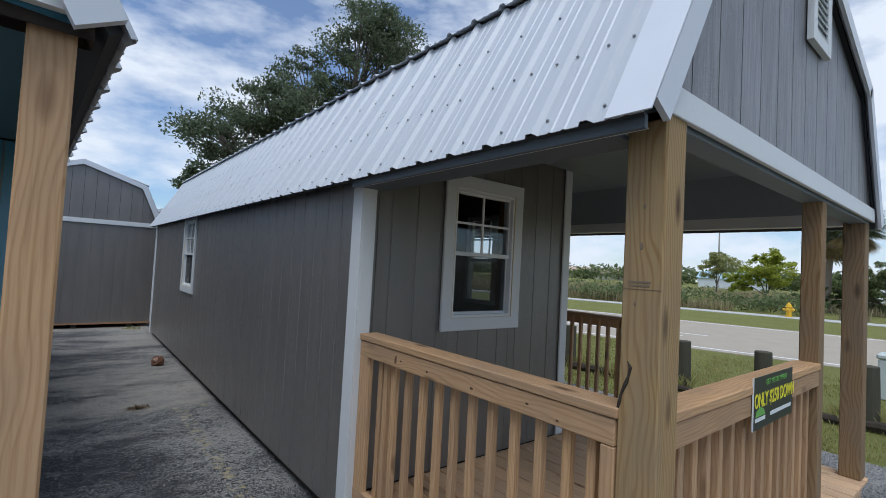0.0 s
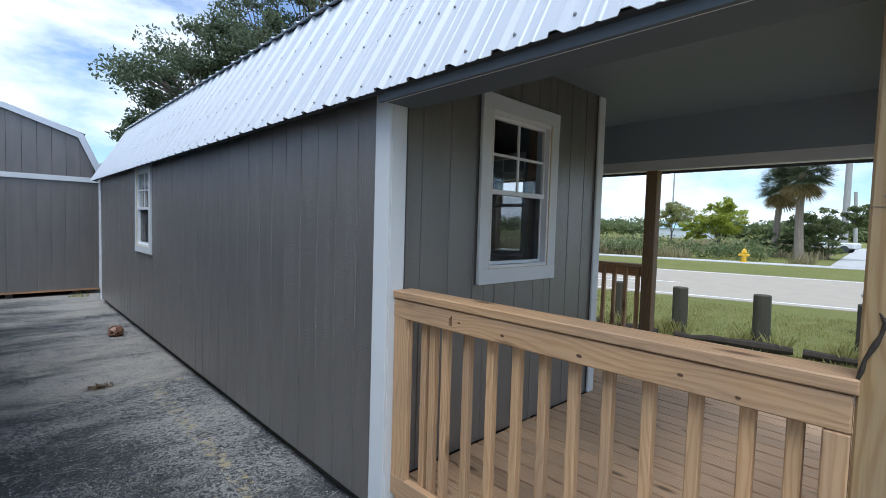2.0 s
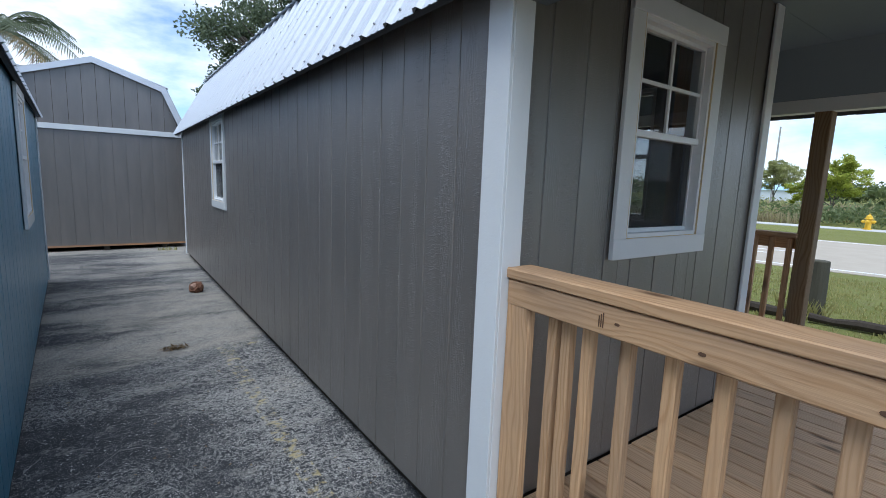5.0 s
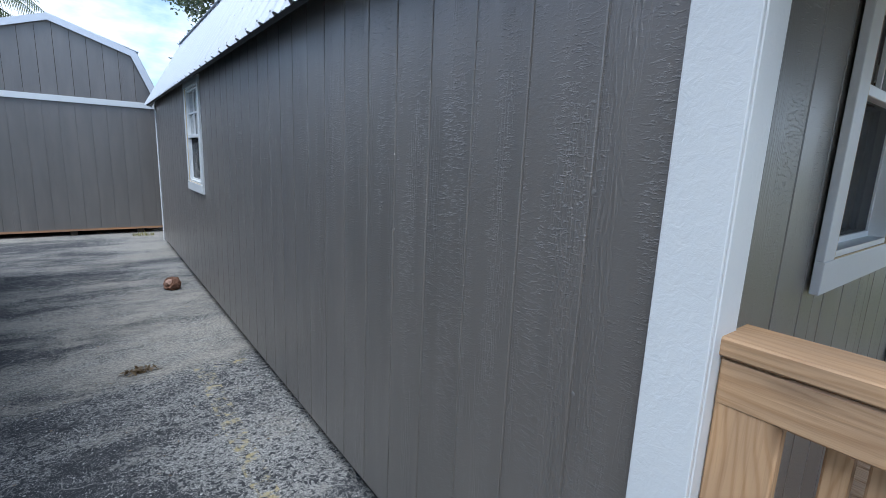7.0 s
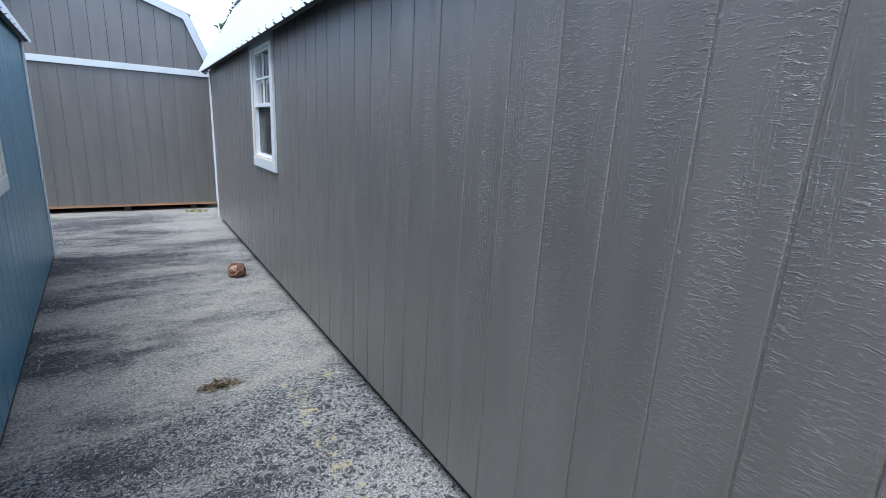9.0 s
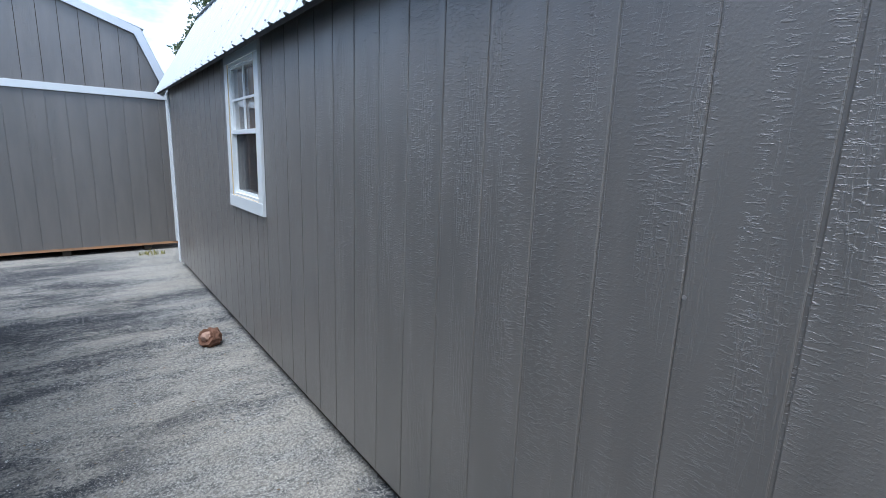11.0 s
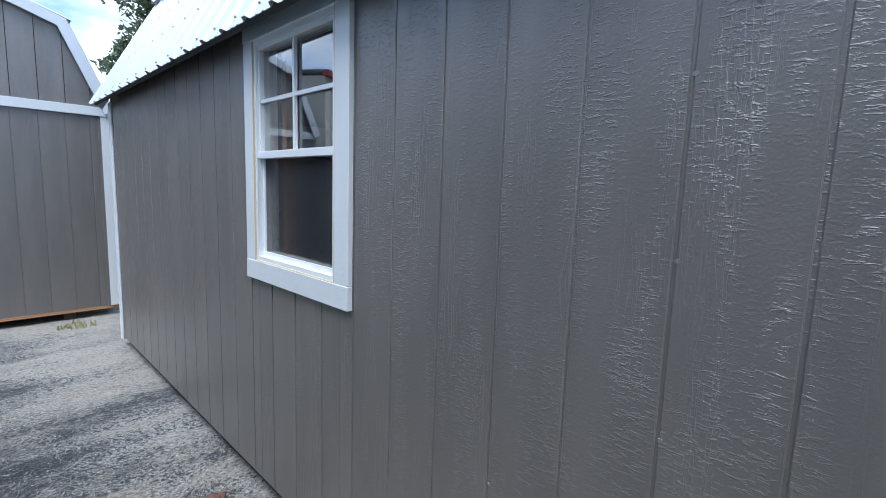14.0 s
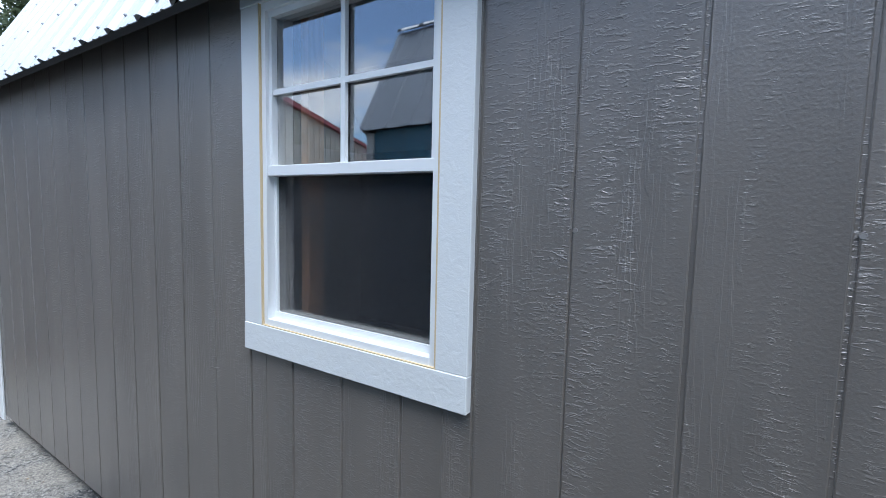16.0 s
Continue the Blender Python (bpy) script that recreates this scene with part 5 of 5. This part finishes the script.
hydrant(31.58, 7.66)
box_t = thing("utility_box", "pale green utility pedestal on the lawn", "utility box", (10.5, 0.9, -0.05))
part("cabinet", box((10.33, 0.70, -0.05), (10.72, 1.10, 0.60), 0.02), GREENBOX, box_t)
part("cap", box((10.31, 0.68, 0.60), (10.74, 1.12, 0.69), 0.025), GREENBOX, box_t)
for (x, y, h, r, lean) in ((73.06, 6.94, 14.5, 0.38, 0), (31.80, 1.89, 12, 0.145, 0), (81.93, 6.49, 7.6, 0.25, 0.4), (77.49, 28.23, 11, 0.13, 0)):
    pole = thing("utility_pole", "grey concrete utility pole by the road", "pole", (x, y, -0.05), "utility poles")
    bm = bmesh.new()
    add_tube(bm, [(x, y, -0.05), (x, y + lean, h)], [r, r * 0.75], 12)
    part("shaft", bm, POLECONC, pole)
for k, (za, zb) in enumerate(((12.6, 10.8), (11.8, 10.1), (11.0, 9.4))):
    cable = thing("power_cable", "thin dark overhead power cable between poles", "cable", (73.0, 6.9, za), "overhead cables")
    bm = bmesh.new()
    pts = [(73.0 + (31.8 - 73.0) * q / 10, 6.94 + (1.9 - 6.94) * q / 10, za + (zb - za) * q / 10 - 0.9 * math.sin(math.pi * q / 10)) for q in range(11)]
    add_tube(bm, pts, [0.018] * 11, 5)
    part("wire", bm, UNDERLAY, cable)
side_path = new("pavement", finish(box((0, -0.9, -0.3), (60, 0.9, -0.018)), "pavement", CONCRETE))
side_path.matrix_world = pose(33.69, 3.05, 0, 0, 0, 3.0)
tagged(side_path, "pale concrete path leading away from road", "sidewalk", kind="structure")


def far_building(x, y, w, d, h, rz, wall_m, roof_m, label):
    b = thing("far_building", label, "building", matrix=pose(x, y, -0.05, 0, 0, rz))
    part("wall", box((-w / 2, -d / 2, 0), (w / 2, d / 2, h)), wall_m, b)
    bm = bmesh.new()
    add_poly(bm, [(-w / 2 - 0.5, -d / 2 - 0.5, h), (-w / 2 - 0.5, d / 2 + 0.5, h), (-w / 2 - 0.5, 0, h + d * 0.22)], (w + 1, 0, 0))
    part("roof", bm, roof_m, b)
    for k in range(int(w // 5)):
        part("window", box((-w / 2 + 2 + k * 5, -d / 2 - 0.06, 1.0), (-w / 2 + 3.6 + k * 5, -d / 2 - 0.01, 2.3)), UNDERLAY, b)


BLUEROOF = painted("pale_blue_roof", (0.36, 0.52, 0.60), 0.5, 0.05)
TANROOF = painted("tan_roof", (0.50, 0.36, 0.27), 0.8, 0.1)
far_building(150, 51, 16, 9, 2.8, 100, TRIM_STEEL, BLUEROOF, "distant white building with pale blue roof")
for k in range(5):
    far_building(200 - k * 6, 118 + k * 17, 15, 10, 3.2, 110, BEIGE, TANROOF, "distant beige house with tan roof")
far_building(230, 5, 40, 12, 2.4, 95, BEIGE, TRIM_STEEL, "distant low white commercial building")

truck = thing("parked_truck", "white pickup truck parked beside the path", "truck", matrix=pose(64.18, 7.49, -0.05, 0, 0, 80))
part("body", box((-2.6, -0.95, 0.45), (2.6, 0.95, 1.05), 0.12), WHITE, truck)
part("cab", box((-0.9, -0.88, 1.05), (1.1, 0.88, 1.8), 0.18), WHITE, truck)
part("windscreen", box((-0.75, -0.89, 1.2), (0.95, 0.89, 1.62)), UNDERLAY, truck)
for sx in (-1.7, 1.7):
    for sy in (-0.98, 0.78):
        bm = bmesh.new()
        add_tube(bm, [(sx, sy, 0.38), (sx, sy + 0.2, 0.38)], [0.38, 0.38], 16)
        part("wheel", bm, UNDERLAY, truck)


# ---- litter on the asphalt ----
husk = thing("coconut_husk", "split brown coconut husk lying on asphalt", "coconut", (1.19, 7.85, 0.0))
HX, HY = 1.19, 7.85
bm = bmesh.new()
bmesh.ops.create_icosphere(bm, subdivisions=4, radius=0.088)
for v in bm.verts:
    d = v.co.normalized()
    ridge = 0.010 * abs(math.sin(3 * math.atan2(d.y, d.x) + 0.6))
    v.co = d * (0.082 + ridge + 0.016 * noise.noise(d * 3.1) + 0.007 * noise.noise(d * 9.0))
    v.co.z *= 0.88
    if d.x * -0.75 + d.y * -0.45 + d.z * 0.48 > 0.62:      # broken-open side
        v.co *= 0.72 + 0.05 * noise.noise(d * 12)
    v.co.z = max(v.co.z, -0.058)
bm.transform(Matrix.Translation((HX, HY, 0.058)))
part("shell", bm, HUSK, husk)
bm = bmesh.new()
side = Vector((-0.75, -0.45, 0.48)).normalized()
bmesh.ops.create_icosphere(bm, subdivisions=3, radius=0.042)
for v in bm.verts:
    v.co = v.co * (1 + 0.25 * noise.noise(v.co * 40))
bm.transform(Matrix.Translation(Vector((HX, HY, 0.062)) + side * 0.036))
part("pulp", bm, HUSKIN, husk, "pale fibrous inside")
bm = bmesh.new()
for k in range(26):
    a = rs.uniform(0, math.tau)
    p = Vector((1.19 + 0.07 * math.cos(a), 7.85 + 0.07 * math.sin(a), 0.03 + rs.uniform(0, 0.06)))
    add_tube(bm, [p, p + Vector((rs.uniform(-0.03, 0.03), rs.uniform(-0.03, 0.03), rs.uniform(-0.02, 0.03)))], [0.002, 0.001], 4)
part("fibre", bm, HUSK, husk)
leaf_pile = thing("dead_leaves", "small heap of dry brown leaves", "leaves", (0.727, 5.675, 0.0))
rng = np.random.default_rng(77)
pts = cloud(rng, (0.727, 5.675, 0.012), (0.13, 0.06, 0.02), 90, 0.0)
pts[:, 2] = np.abs(pts[:, 2]) + 0.004
child("leaves", leaf_mesh("leaves", pts, 1.5, 0.022, DRYLEAF, 0.35, rng), leaf_pile)
pts = np.stack([rng.uniform(-0.2, 1.4, 260), rng.uniform(2.5, 10.5, 260), rng.uniform(0.003, 0.006, 260)], axis=1)
lit = new("debris", leaf_mesh("debris", pts, 6.0, 0.011, DRYLEAF, 0.4, rng))
tagged(lit, "scattered leaf bits and wood chips on asphalt", "debris", kind="stuff")
